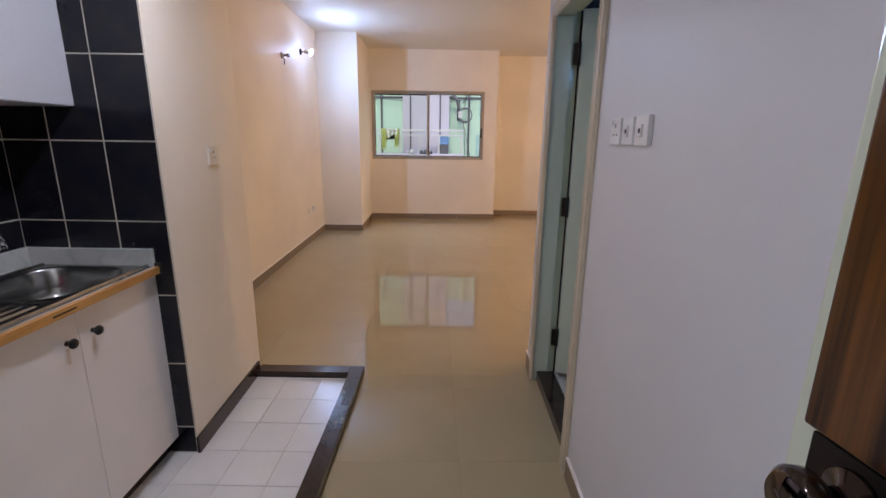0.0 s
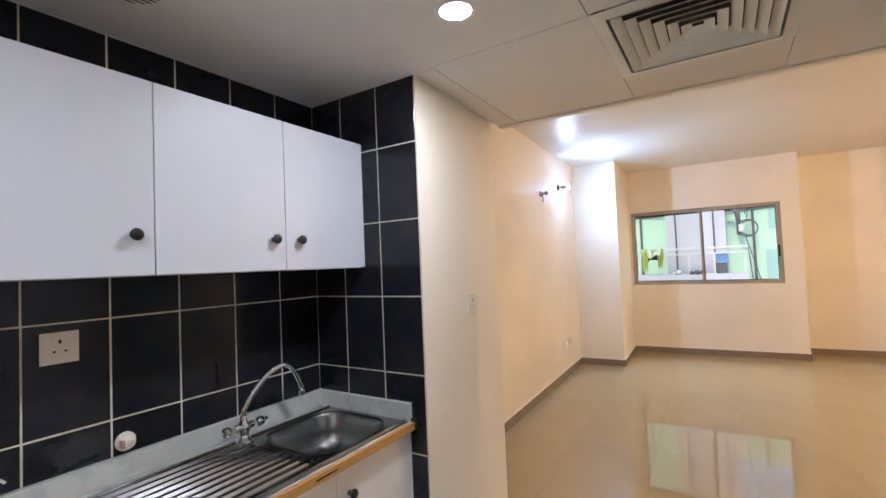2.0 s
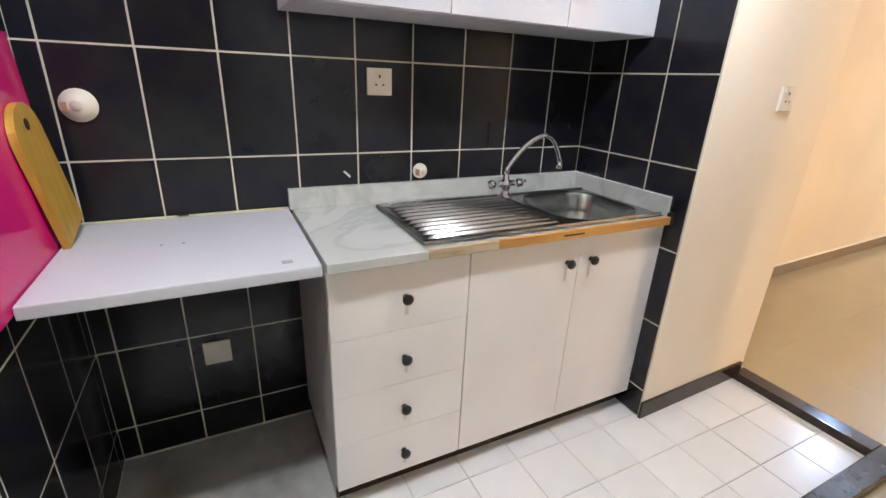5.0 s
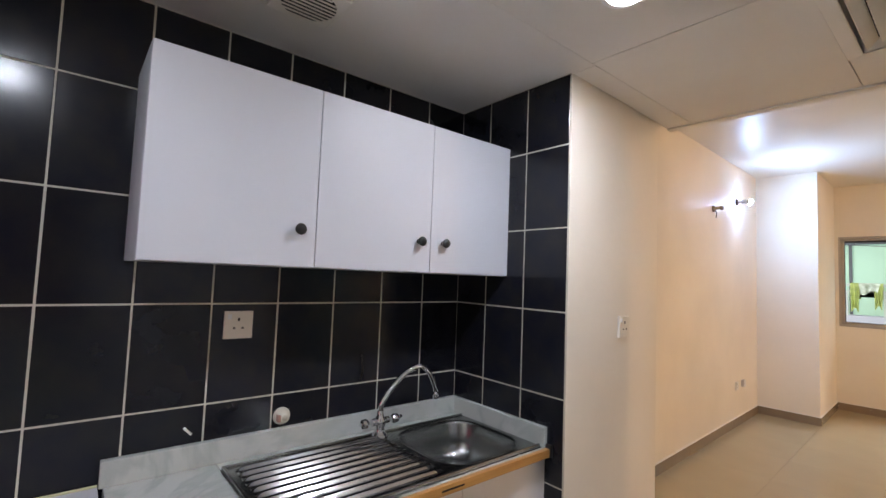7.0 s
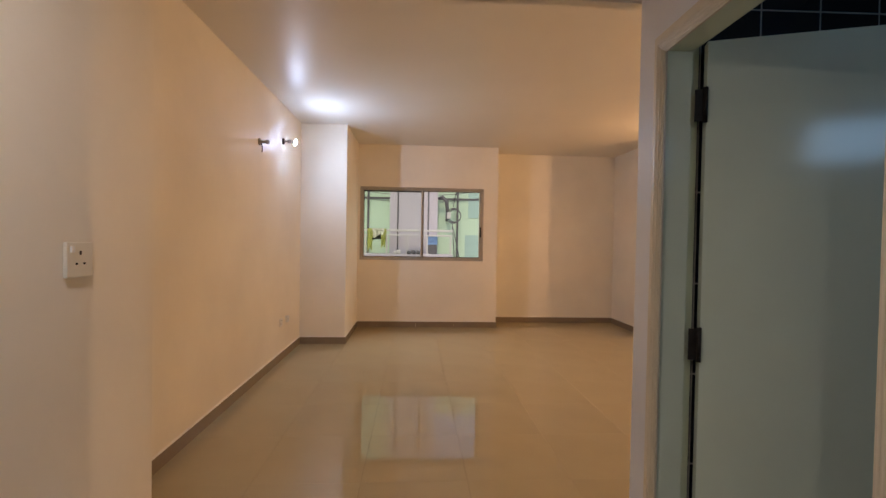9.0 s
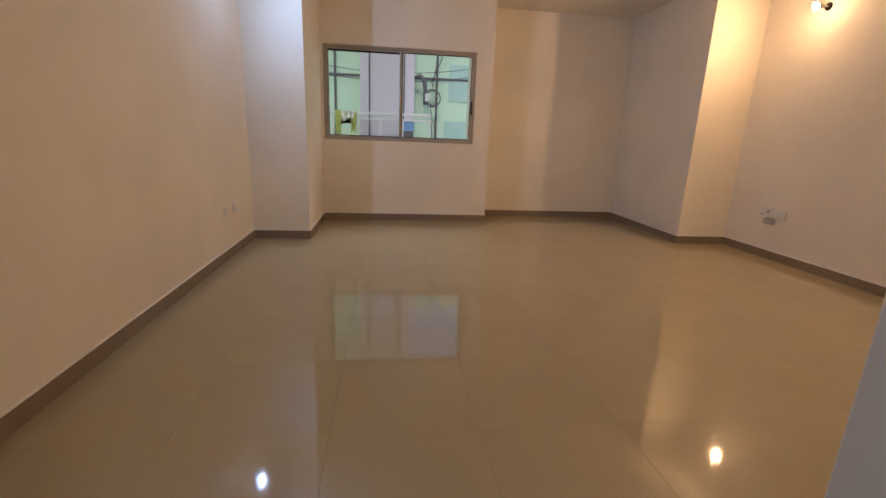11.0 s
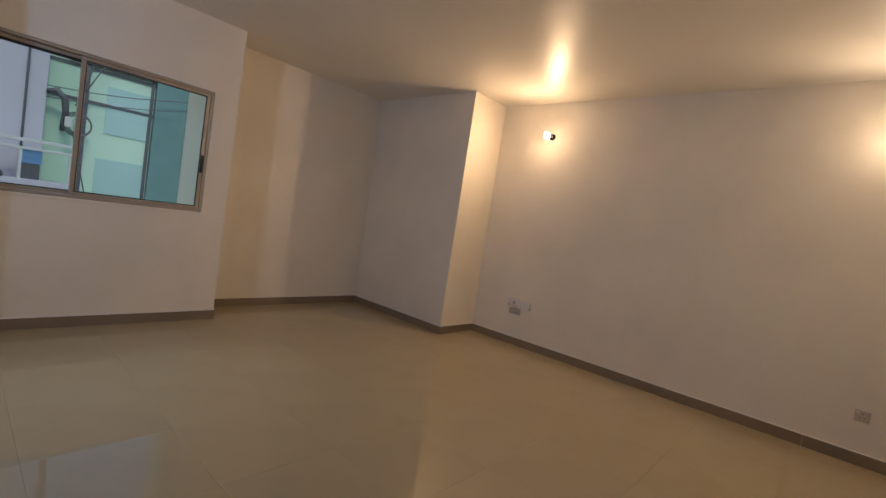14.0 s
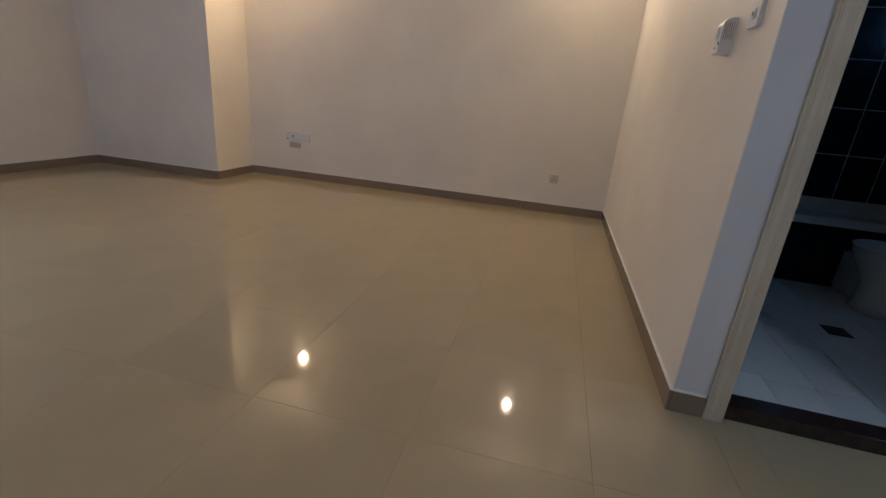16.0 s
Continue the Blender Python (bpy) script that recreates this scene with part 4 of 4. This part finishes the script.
for sx, sy_, a in ((BXA, BYA, 180), (BXB, BYA, 270), (BXB, BYB, 0), (BXA, BYB, 90)):
    cx_, cy_ = sx + (0.105 if sx == BXA else -0.105), sy_ + (0.105 if sy_ == BYA else -0.105)
    ex, ey = sx + (-0.0125 if sx == BXA else 0.0125), sy_ + (-0.0125 if sy_ == BYA else 0.0125)
    fan_pts = [bm.verts.new((cx_ + 0.117 * math.cos(radians(a + 90 * k / 8)), cy_ + 0.117 * math.sin(radians(a + 90 * k / 8)), 0.8733)) for k in range(9)]
    c = bm.verts.new((ex, ey, 0.8733))
    for p, q in zip(fan_pts, fan_pts[1:]):
        bm.faces.new((c, p, q))
part("rim", bm, M_STEEL, sink, "flat steel rim")
bm = bmesh.new()
box(bm, (SX0, SY0, 0.8737), (SX1, SY0 + 0.008, 0.880), 0.002)
box(bm, (SX1 - 0.008, SY0 + 0.0085, 0.8737), (SX1, SY1, 0.880), 0.002)
box(bm, (SX0, SY0 + 0.0085, 0.8737), (SX0 + 0.008, SY1, 0.880), 0.002)
part("raised_edge", bm, M_STEEL, sink, "raised steel edge")
# drainer: one pressed sheet of rounded ridges that sink into flat ends
RX0, RX1, RY0, RY1, RIBS = -0.462, -0.088, 1.062, 1.562, 10
xs = [RX0 + (RX1 - RX0) * k / (RIBS * 10) for k in range(RIBS * 10 + 1)]
ys = [RY0 + (RY1 - RY0) * u for u in (0.0, 0.012, 0.03, 0.055, 0.3, 0.6, 0.92, 0.96, 0.985, 1.0)]
rise = [0.0, 0.35, 0.8, 1.0, 1.0, 1.0, 1.0, 0.75, 0.3, 0.0]
bm = bmesh.new()
grid = [[bm.verts.new((x, y, 0.8738 + h * 0.011 * (0.5 - 0.5 * math.cos(2 * math.pi * RIBS * (x - RX0) / (RX1 - RX0))) ** 2.6)) for x in xs] for y, h in zip(ys, rise)]
for p, q in zip(grid, grid[1:]):
    for k in range(len(xs) - 1):
        bm.faces.new((p[k], p[k + 1], q[k + 1], q[k])).smooth = True
part("drainer", bm, M_STEEL_RIB, sink, "ribbed steel draining board")

tap = thing("kitchen_tap", "chrome swan-neck kitchen tap with two handles", "tap", (-0.462, 1.56, 0.87))
bm = lathe(bmesh.new(), [(0.03, 0), (0.03, 0.006), (0.02, 0.012), (0.016, 0.03), (0.02, 0.04), (0.02, 0.062), (0.013, 0.07), (0.011, 0.09)], pose(-0.462, 1.56, 0.8735), 20)
tube(bm, [(-0.462, 1.525, 0.925), (-0.462, 1.595, 0.925)], 0.013, 12)
part("body", bm, M_CHROME, tap)
pts = [(-0.462, 1.56, 0.95), (-0.462, 1.56, 0.985)] + [(-0.46 + 0.02 * math.sin(u * 1.4), 1.56 + 0.235 * u ** 1.15, 0.985 + 0.125 * math.sin(math.pi * 0.5 * min(1.0, u / 0.72)) - 0.09 * max(0.0, u - 0.72) ** 2 / 0.0784) for u in [k / 16 for k in range(1, 17)]]
pts += [(pts[-1][0] + 0.001, pts[-1][1] + 0.003, pts[-1][2] - 0.02)]
part("spout", tube(bmesh.new(), pts, 0.0102, 14), M_CHROME, tap, "curved chrome spout")
part("nozzle", lathe(bmesh.new(), [(0, -0.022), (0.011, -0.022), (0.0125, 0.0), (0.0105, 0.004)], pose(pts[-1][0], pts[-1][1], pts[-1][2]), 16), M_CHROME, tap)
for dy in (-0.05, 0.05):
    bm = lathe(bmesh.new(), [(0, 0), (0.012, 0), (0.017, 0.008), (0.016, 0.024), (0.009, 0.03), (0, 0.03)], pose(-0.462, 1.56 + dy, 0.925, 90 if dy < 0 else -90, 0, 0), 10)
    tube(bm, [(-0.462, 1.56 + dy * 1.4, 0.925), (-0.438, 1.56 + dy * 1.5, 0.938)], 0.006, 8)
    part("handle", bm, M_CHROME, tap, "chrome turning handle")

# white shelf board, pink sheet, cutting board
board = thing("white_shelf", "worn white laminate board spanning beside the worktop", "shelf", (-0.27, 0.46, 0.84))
bm = box(bmesh.new(), (KX + 0.004, KY0 + 0.046, 0.84), (-0.024, 0.751, 0.870), 0.004)
part("board", bm, M_LAMINATE, board)
for x, y in ((-0.30, 0.40), (-0.30, 0.45)):
    part("screw_hole", box(bmesh.new(), (x - 0.006, y - 0.0035, 0.8702), (x + 0.006, y + 0.0035, 0.8712)), M_GREY_PLASTIC, board, "small dark hole")
part("chip", box(bmesh.new(), (-0.085, 0.665, 0.8702), (-0.065, 0.69, 0.871)), M_CARCASS, board, "chipped grey patch")
part("chip", box(bmesh.new(), (KX + 0.005, 0.425, 0.8762), (KX + 0.020, 0.455, 0.8772)), M_HOLE, board, "dark notch at the back edge")
part("sealant", box(bmesh.new(), (KX + 0.004, KY0 + 0.048, 0.8703), (KX + 0.012, 0.750, 0.876), 0.002), mat("yellowed_sealant", (0.66, 0.64, 0.40), 0.6, var=0.15, scale=20), board, "yellowed sealant bead")

PK = pose(0, KY0 + 0.044, 0.851, 3.0, 0, 0)
bm = box(bmesh.new(), (-0.495, -0.004, 0), (0.040, 0.0, 0.510), 0.001, PK)
solid("pink_sheet", bm, M_PINK, "glossy pink acrylic sheet wedged between shelf and black tiles", "sheet")

CB = pose(-0.425, 0.206, 0.890, 5.0, 13, 0)
bm = bmesh.new()
outline = [(-0.085, 0.0), (0.085, 0.0), (0.085, 0.25)] + [(0.085 * math.cos(radians(a)), 0.25 + 0.08 * math.sin(radians(a))) for a in range(15, 180, 15)] + [(-0.085, 0.25)]
front = [bm.verts.new(CB @ Vector((x, 0, z))) for x, z in outline]
back = [bm.verts.new(CB @ Vector((x, -0.016, z))) for x, z in outline]
bm.faces.new(front)
bm.faces.new(back[::-1])
for k in range(len(front)):
    j = (k + 1) % len(front)
    bm.faces.new((front[j], front[k], back[k], back[j]))
cutting = thing("cutting_board", "yellow wooden cutting board leaning against the pink sheet", "cutting board", (-0.388, 0.226, 0.871))
part("board", bm, M_BOARD, cutting)
part("hole", lathe(bmesh.new(), [(0, 0.0), (0.013, 0.0), (0.013, 0.001), (0, 0.001)], CB @ pose(0.0, 0.0005, 0.285, -90, 0, 0), 18), M_HOLE, cutting, "round hanging hole")

def pipe_cap(y, z, r, label):
    ob = thing("pipe_cap", label, "pipe cap", (KX, y, z))
    part("flange", lathe(bmesh.new(), [(0, 0), (r, 0.0), (r, 0.006), (r * 0.75, 0.012), (r * 0.6, 0.03), (0, 0.032)], pose(KX, y, z, 0, 90, 0), 24), M_CREAM_PLASTIC, ob)
    part("bore", lathe(bmesh.new(), [(0, 0.0325), (r * 0.32, 0.0325), (r * 0.32, 0.0335), (0, 0.0335)], pose(KX, y, z, 0, 90, 0), 18), M_BROWN_PLASTIC, ob, "dark bore")
    # raised block puts in the reddish shading on the cap's left
    part("red_shading", box(bmesh.new(), (KX + 0.012, y - r * 0.75, z - 0.012), (KX + 0.0335, y - r * 0.45, z + 0.010), 0.001, None), M_RED_SHADING, ob, "reddish block painting the shading on the cap's left")


pipe_cap(0.244, 1.195, 0.043, "round white capped pipe outlet on black tiles")
pipe_cap(1.232, 0.974, 0.028, "small white capped pipe outlet above the upstand")
solid("wall_plug", tube(bmesh.new(), [(KX + 0.0005, 0.945, 0.985), (KX + 0.010, 0.952, 0.978), (KX + 0.018, 0.962, 0.968)], 0.0035, 8), M_PLASTIC, "small white plastic plug stuck in black tiles", "plug")
bm = tube(bmesh.new(), [(KX + 0.004, 1.525, 1.152), (KX + 0.012, 1.523, 1.13), (KX + 0.012, 1.528, 1.09), (KX + 0.004, 1.524, 1.06)], 0.004, 8)
solid("wall_hook", bm, M_HINGE, "small dark wire hook on black tiles", "hook")

# ---- bathroom things ----
solid("bath_ledge", box(bmesh.new(), (3.50, BY0 + 0.002, 0.46), (BX - 0.002, BY1 - 0.02, 0.515), 0.004), M_MARBLE, "pale marble ledge along the black tiled wall", "ledge", kind="structure")
solid("bath_ledge_wall", box(bmesh.new(), (3.54, BY0 + 0.002, 0.02), (BX - 0.002, BY1 - 0.02, 0.459)), M_BLACK_TILE, "black tiled boxing beneath the marble ledge", "wall", kind="structure")
toilet = thing("toilet", "white ceramic toilet standing on pale floor tiles", "toilet", (3.18, 1.45, 0.03))
prof = [(0.10, 0.0), (0.115, 0.01), (0.10, 0.08), (0.095, 0.16), (0.13, 0.24), (0.18, 0.33), (0.19, 0.375), (0.18, 0.39), (0.14, 0.385), (0.11, 0.30), (0, 0.22)]
part("bowl", lathe(bmesh.new(), prof, pose(3.14, 1.45, 0.03) @ Matrix.Diagonal((1.2, 1, 1, 1)), 28), M_CERAMIC, toilet)
part("seat", lathe(bmesh.new(), [(0, 0.408), (0.185, 0.405), (0.195, 0.398), (0.19, 0.392), (0.13, 0.391)], pose(3.14, 1.45, 0.03) @ Matrix.Diagonal((1.22, 1, 1, 1)), 28), M_PLASTIC, toilet, "closed white seat lid")
part("foot", box(bmesh.new(), (3.22, 1.40, 0.03), (3.539, 1.50, 0.31), 0.03), M_CERAMIC, toilet)
solid("floor_drain", box(bmesh.new(), (2.63, 1.78, 0.031), (2.745, 1.895, 0.036), 0.001), M_HINGE, "square dark metal floor drain in pale tiles", "drain")
solid("floor_drain", lathe(bmesh.new(), [(0, 0.005), (0.035, 0.005), (0.038, 0.001), (0.038, 0)], pose(2.75, 2.16, 0.031), 18), M_GREY_PLASTIC, "small round floor drain cover in pale tiles", "drain")

# ---- outside, across the yard ----
OY = 17.0
ground = structure("ground", [((-150, 9.2, -3.5), (150, 300, -3.4))], M_GROUND, "grey concrete ground of the yard", "ground")
facade = thing("building_facade", "mint green building with a pale pilaster across the yard", "building", (1.0, OY, -3.4))
part("wall", box(bmesh.new(), (-9.0, OY, -3.4), (1.0, OY + 0.4, 8.5)), M_FACADE_GREEN, facade, "mint green rendered wall")
part("wall", box(bmesh.new(), (1.0005, OY, -3.4), (10.0, OY + 0.4, 4.8)), M_FACADE_GREEN, facade, "lower mint green rendered wall")
part("pilaster", box(bmesh.new(), (-0.52, OY - 0.35, -3.4), (1.12, OY - 0.001, 8.5), 0.01), M_FACADE_WHITE, facade, "broad lilac-white pilaster")
part("pilaster", box(bmesh.new(), (3.85, OY - 0.35, -3.4), (5.4, OY - 0.001, 4.8), 0.01), M_FACADE_CREAM, facade, "cream pilaster")
for z in (2.80, 3.55, 0.35):
    part("band", box(bmesh.new(), (-9, OY - 0.03, z - 0.035), (-0.521, OY - 0.001, z + 0.035)), M_PIPE, facade, "dark horizontal band")
    part("band", box(bmesh.new(), (1.121, OY - 0.03, z - 0.035), (3.139, OY - 0.001, z + 0.035)), M_PIPE, facade, "dark horizontal band")
for x in (-1.30, 1.82, 3.08):
    part("mullion", box(bmesh.new(), (x - 0.035, OY - 0.05, -3.0), (x + 0.035, OY - 0.031, 4.9)), M_PIPE, facade, "dark vertical bar")
for a, b, c, d in ((2.20, 3.06, 2.15, 3.25), (2.1, 3.06, 0.6, 1.55)):
    part("window", box(bmesh.new(), (a, OY - 0.02, c), (b, OY - 0.002, d)), M_TINT, facade, "blue-green tinted window")
part("pier", box(bmesh.new(), (3.14, OY - 0.16, -3.4), (3.849, OY - 0.001, 4.8), 0.01), M_TEAL, facade, "dark teal pier")
part("lintel", box(bmesh.new(), (1.45, OY - 0.12, 3.62), (3.139, OY - 0.031, 3.82), 0.01), M_PIPE, facade, "dark lintel beam")
for x in (-0.24, 0.80):
    bm = tube(bmesh.new(), [(x, OY - 0.385, -3.3), (x, OY - 0.385, 8.4)], 0.022, 10)
    solid("drain_pipe", bm, M_PIPE, "dark vertical drain pipe on the pale pilaster", "pipe")

balcony = thing("balcony_rail", "pale balcony railing across the yard", "railing", (0, 16.2, 0.7))
part("slab", box(bmesh.new(), (-3.2, 15.9, 0.55), (1.62, OY - 0.351, 0.88), 0.01), M_FACADE_WHITE, balcony, "pale balcony slab")
part("top_rail", box(bmesh.new(), (-3.2, 15.97, 1.62), (1.62, 16.05, 1.69), 0.01), M_RAIL, balcony)
part("top_rail", box(bmesh.new(), (-3.2, 15.98, 1.47), (1.62, 16.04, 1.52), 0.008), M_RAIL, balcony)
for x in (-3.1, -2.2, -1.25, -0.55, 0.12, 0.78, 1.55):
    part("post", box(bmesh.new(), (x - 0.025, 15.985, 0.881), (x + 0.025, 16.035, 1.469), 0.004), M_RAIL, balcony)

def hung_cloth(label, material, xa, xb, front, behind, folds):
    """A folded cloth over the rail: hangs to z front before it and to z behind at its back."""
    bm = bmesh.new()
    drop = [(16.075, behind + (1.69 - behind) * k / 4) for k in range(5)] + [(16.05, 1.705), (16.01, 1.708), (15.965, 1.70)] + [(15.945 - 0.012 * k, 1.69 - (1.69 - front) * k / 7) for k in range(1, 8)]
    rows = []
    for j, (y, z) in enumerate(drop):
        free = max(0.0, (j - 7) / 7)
        rows.append([bm.verts.new((xa + (xb - xa) * (0.5 + (u / 24 - 0.5) * (1 - 0.25 * free)), y - free * 0.035 * math.sin(u / 24 * math.pi * folds) - 0.004 * free, z + free * 0.06 * math.sin(u / 24 * math.pi * 1.7 + folds))) for u in range(25)])
    for p, q in zip(rows, rows[1:]):
        for k in range(24):
            bm.faces.new((p[k], p[k + 1], q[k + 1], q[k])).smooth = True
    bmesh.ops.solidify(bm, geom=bm.faces[:], thickness=0.006)
    return solid("hanging_cloth", bm, material, label, "laundry", group="laundry on the railing")


hung_cloth("pale patterned cloth folded over the railing", M_CLOTH, -1.02, -0.62, 1.46, 1.35, 4.0)
hung_cloth("yellow-green cloth hanging from the railing", M_YELLOW_CLOTH, -1.18, -0.99, 1.02, 1.3, 5.0)
hung_cloth("yellow-green cloth hanging from the railing", M_YELLOW_CLOTH, -0.74, -0.57, 1.10, 1.3, 5.0)

solid("blue_crate", box(bmesh.new(), (0.80, 16.2, 1.20), (1.12, 16.5, 1.50), 0.02), M_BLUE, "blue plastic box on a stand behind the railing", "box")
solid("box_stand", box(bmesh.new(), (0.82, 16.22, 0.881), (1.10, 16.48, 1.199), 0.01), M_PIPE, "dark low stand under the blue box", "stand")
for x, y, r in ((0.18, 15.95, 0.062), (0.33, 15.96, 0.075), (0.49, 15.95, 0.065), (-0.15, 15.96, 0.075), (-0.28, 15.97, 0.05)):
    solid("jar", lathe(bmesh.new(), [(0, 0), (r, 0), (r * 1.05, r), (r * 0.8, r * 1.7), (r * 0.5, r * 1.9), (0, r * 1.9)], pose(x, y, 0.881), 14), M_PIPE if x > 0 else M_RAIL, "small pot on the balcony edge", "pot")

cables = thing("cable_bracket", "dark cable bracket with coiled wires on the facade", "cables", (1.5, OY - 0.2, 2.3))
bm = tube(bmesh.new(), [(1.13, OY - 0.37, 2.78), (1.28, OY - 0.42, 2.84), (1.42, OY - 0.42, 2.68), (1.45, OY - 0.40, 2.40), (1.45, OY - 0.05, 2.05)], [0.05, 0.06, 0.07, 0.06, 0.05], 8)
part("bracket", bm, M_PIPE, cables)
for k in range(3):
    part("coil", tube(bmesh.new(), arc((1.66 + 0.02 * k, OY - 0.4, 2.2), 0.26 - 0.025 * k, 0, 360, (1, 0, 0), (0, 0.1, 1), 26), 0.014, 6, False), M_PIPE, cables, "coiled black wire")
for a, b in (((1.6, OY - 0.4, 2.6), (2.4, OY - 0.5, 4.4)), ((1.65, OY - 0.4, 2.5), (2.0, OY - 0.5, 4.4)), ((1.6, OY - 0.4, 2.0), (1.95, OY - 0.4, 0.5)), ((1.62, OY - 0.4, 2.0), (1.75, OY - 0.4, 0.3))):
    part("wire", tube(bmesh.new(), [a, b], 0.014, 6), M_PIPE, cables)
part("junction_box", box(bmesh.new(), (1.44, OY - 0.52, 2.10), (1.56, OY - 0.42, 2.32), 0.01), M_RAIL, cables, "small white junction box")
for za, zb, sag in ((4.0, 3.35, 0.75), (3.7, 3.1, 0.72)):
    pts = []
    for k in range(25):
        u = k / 24
        pts.append((-5.0 + 8.87 * u, 16.985 - 0.345 * u, za + (zb - za) * u - sag * 4 * u * (1 - u)))
    solid("overhead_cable", tube(bmesh.new(), pts, 0.011, 6), M_PIPE, "thin black cable slung along the green facade", "cable")

# ---- floors and tiles ----
floor = structure("floor", [((WX - 0.12, 2.70, -0.1), (EX + 0.12, 9.0, -0.009)), ((0.60, -1.72, -0.1), (CX + 0.12, 2.70, -0.009)), ((-0.1, -1.72, -0.1), (0.60, ENTRY_Y, -0.009)), ((CX + 0.12, -1.72, -0.1), (2.3, ENTRY_Y, -0.009))], M_FLOOR_JOINT, "polished beige porcelain tile floor with thin dark joints", "floor")
fx = frange(0.545, 0, 0.594, WX, EX)
fy = frange(3.18, 0, 0.589, 2.733, FAR_Y)
flat = lambda u, v: LV @ pose(u, v, -0.008)
lay_tiles("floor_tile", floor, fx, fy, flat, 0.0006, 0.008, M_FLOOR, 0.003)
lay_tiles("floor_tile", floor, frange(0.545, 0, 0.594, 0.54, CX + 0.02), frange(3.18, 0, 0.589, -1.6, 2.733), flat, 0.0006, 0.008, M_FLOOR, 0.003)
lay_tiles("floor_tile", floor, [0.0, 0.621], [-1.6, -0.9, ENTRY_Y - 0.12], flat, 0.0006, 0.008, M_FLOOR, 0.003)

floor_kitchen = structure("floor_kitchen", [((KX, ENTRY_Y, -0.1), (0.62, 2.70, 0.006))], M_WHITE_TILE_JOINT, "white kitchen floor tiles with grey joints", "floor")
lay_tiles("floor_tile", floor_kitchen, frange(0.388, 0, 0.196, -0.12, 0.541), frange(2.425, 0, 0.204, ENTRY_Y, 2.651), lambda u, v: pose(u, v, 0.006), 0.003, 0.005, M_WHITE_TILE)

floor_bath = structure("floor_bath", [((CX + 0.12, BY0, -0.1), (BX, BY1 - 0.012, 0.022))], M_WHITE_TILE_JOINT, "pale bathroom floor tiles with grey joints", "floor")
lay_tiles("floor_tile", floor_bath, frange(1.78, 0, 0.2, CX + 0.13, 3.538), frange(2.43, 0, 0.2, BY0, BY1 - 0.012), lambda u, v: pose(u, v, 0.022), 0.004, 0.008, M_WHITE_TILE)

ZS = frange(0.442, 0, 0.302, 0.012, LOW)
east_face = lambda y, z: Matrix.Translation((KX - 0.006, y, z)) @ Matrix(((0, 0, 1, 0), (1, 0, 0, 0), (0, 1, 0, 0), (0, 0, 0, 1)))
lay_tiles("wall_tile", wall_kitchen_back, frange(0.19, 0, 0.2017, KY0, PIER_Y0), ZS, east_face, 0.0047, 0.006, M_BLACK_TILE)
north_face = lambda x, z, y=KY0 - 0.002: Matrix.Translation((x, y, z)) @ Matrix(((-1, 0, 0, 0), (0, 0, 1, 0), (0, 1, 0, 0), (0, 0, 0, 1)))
lay_tiles("wall_tile", tile_bed_south, frange(0.103, 0, 0.2, -0.115, -KX), ZS, lambda u, v: north_face(-u, v), 0.0047, 0.004, M_BLACK_TILE)
south_face = lambda x, z, y=PIER_Y0 - 0.004: Matrix.Translation((x, y, z)) @ Matrix(((1, 0, 0, 0), (0, 0, -1, 0), (0, 1, 0, 0), (0, 0, 0, 1)))
lay_tiles("wall_tile", tile_bed_pier, frange(-0.18, 0, 0.202, KX, PIER_X - 0.002), ZS, lambda u, v: south_face(u, v), 0.0047, 0.004, M_BLACK_TILE)
BZ = frange(2.124, 0, 0.302, 0.03, BTOP)
lay_tiles("wall_tile", wall_bath_north, frange(1.957, 0, 0.2, CX + 0.12, BX), BZ, lambda u, v: south_face(u, v, BY1 - 0.012), 0.005, 0.005, M_BLACK_TILE)
west_face = lambda y, z: Matrix.Translation((BX, y, z)) @ Matrix(((0, 0, -1, 0), (-1, 0, 0, 0), (0, 1, 0, 0), (0, 0, 0, 1)))
lay_tiles("wall_tile", wall_bath_east, frange(-2.0, 0, 0.208, -(BY1 - 0.012), -BY0), [z for z in BZ if z > 0.5], lambda u, v: west_face(-u, v), 0.005, 0.005, M_BLACK_TILE)
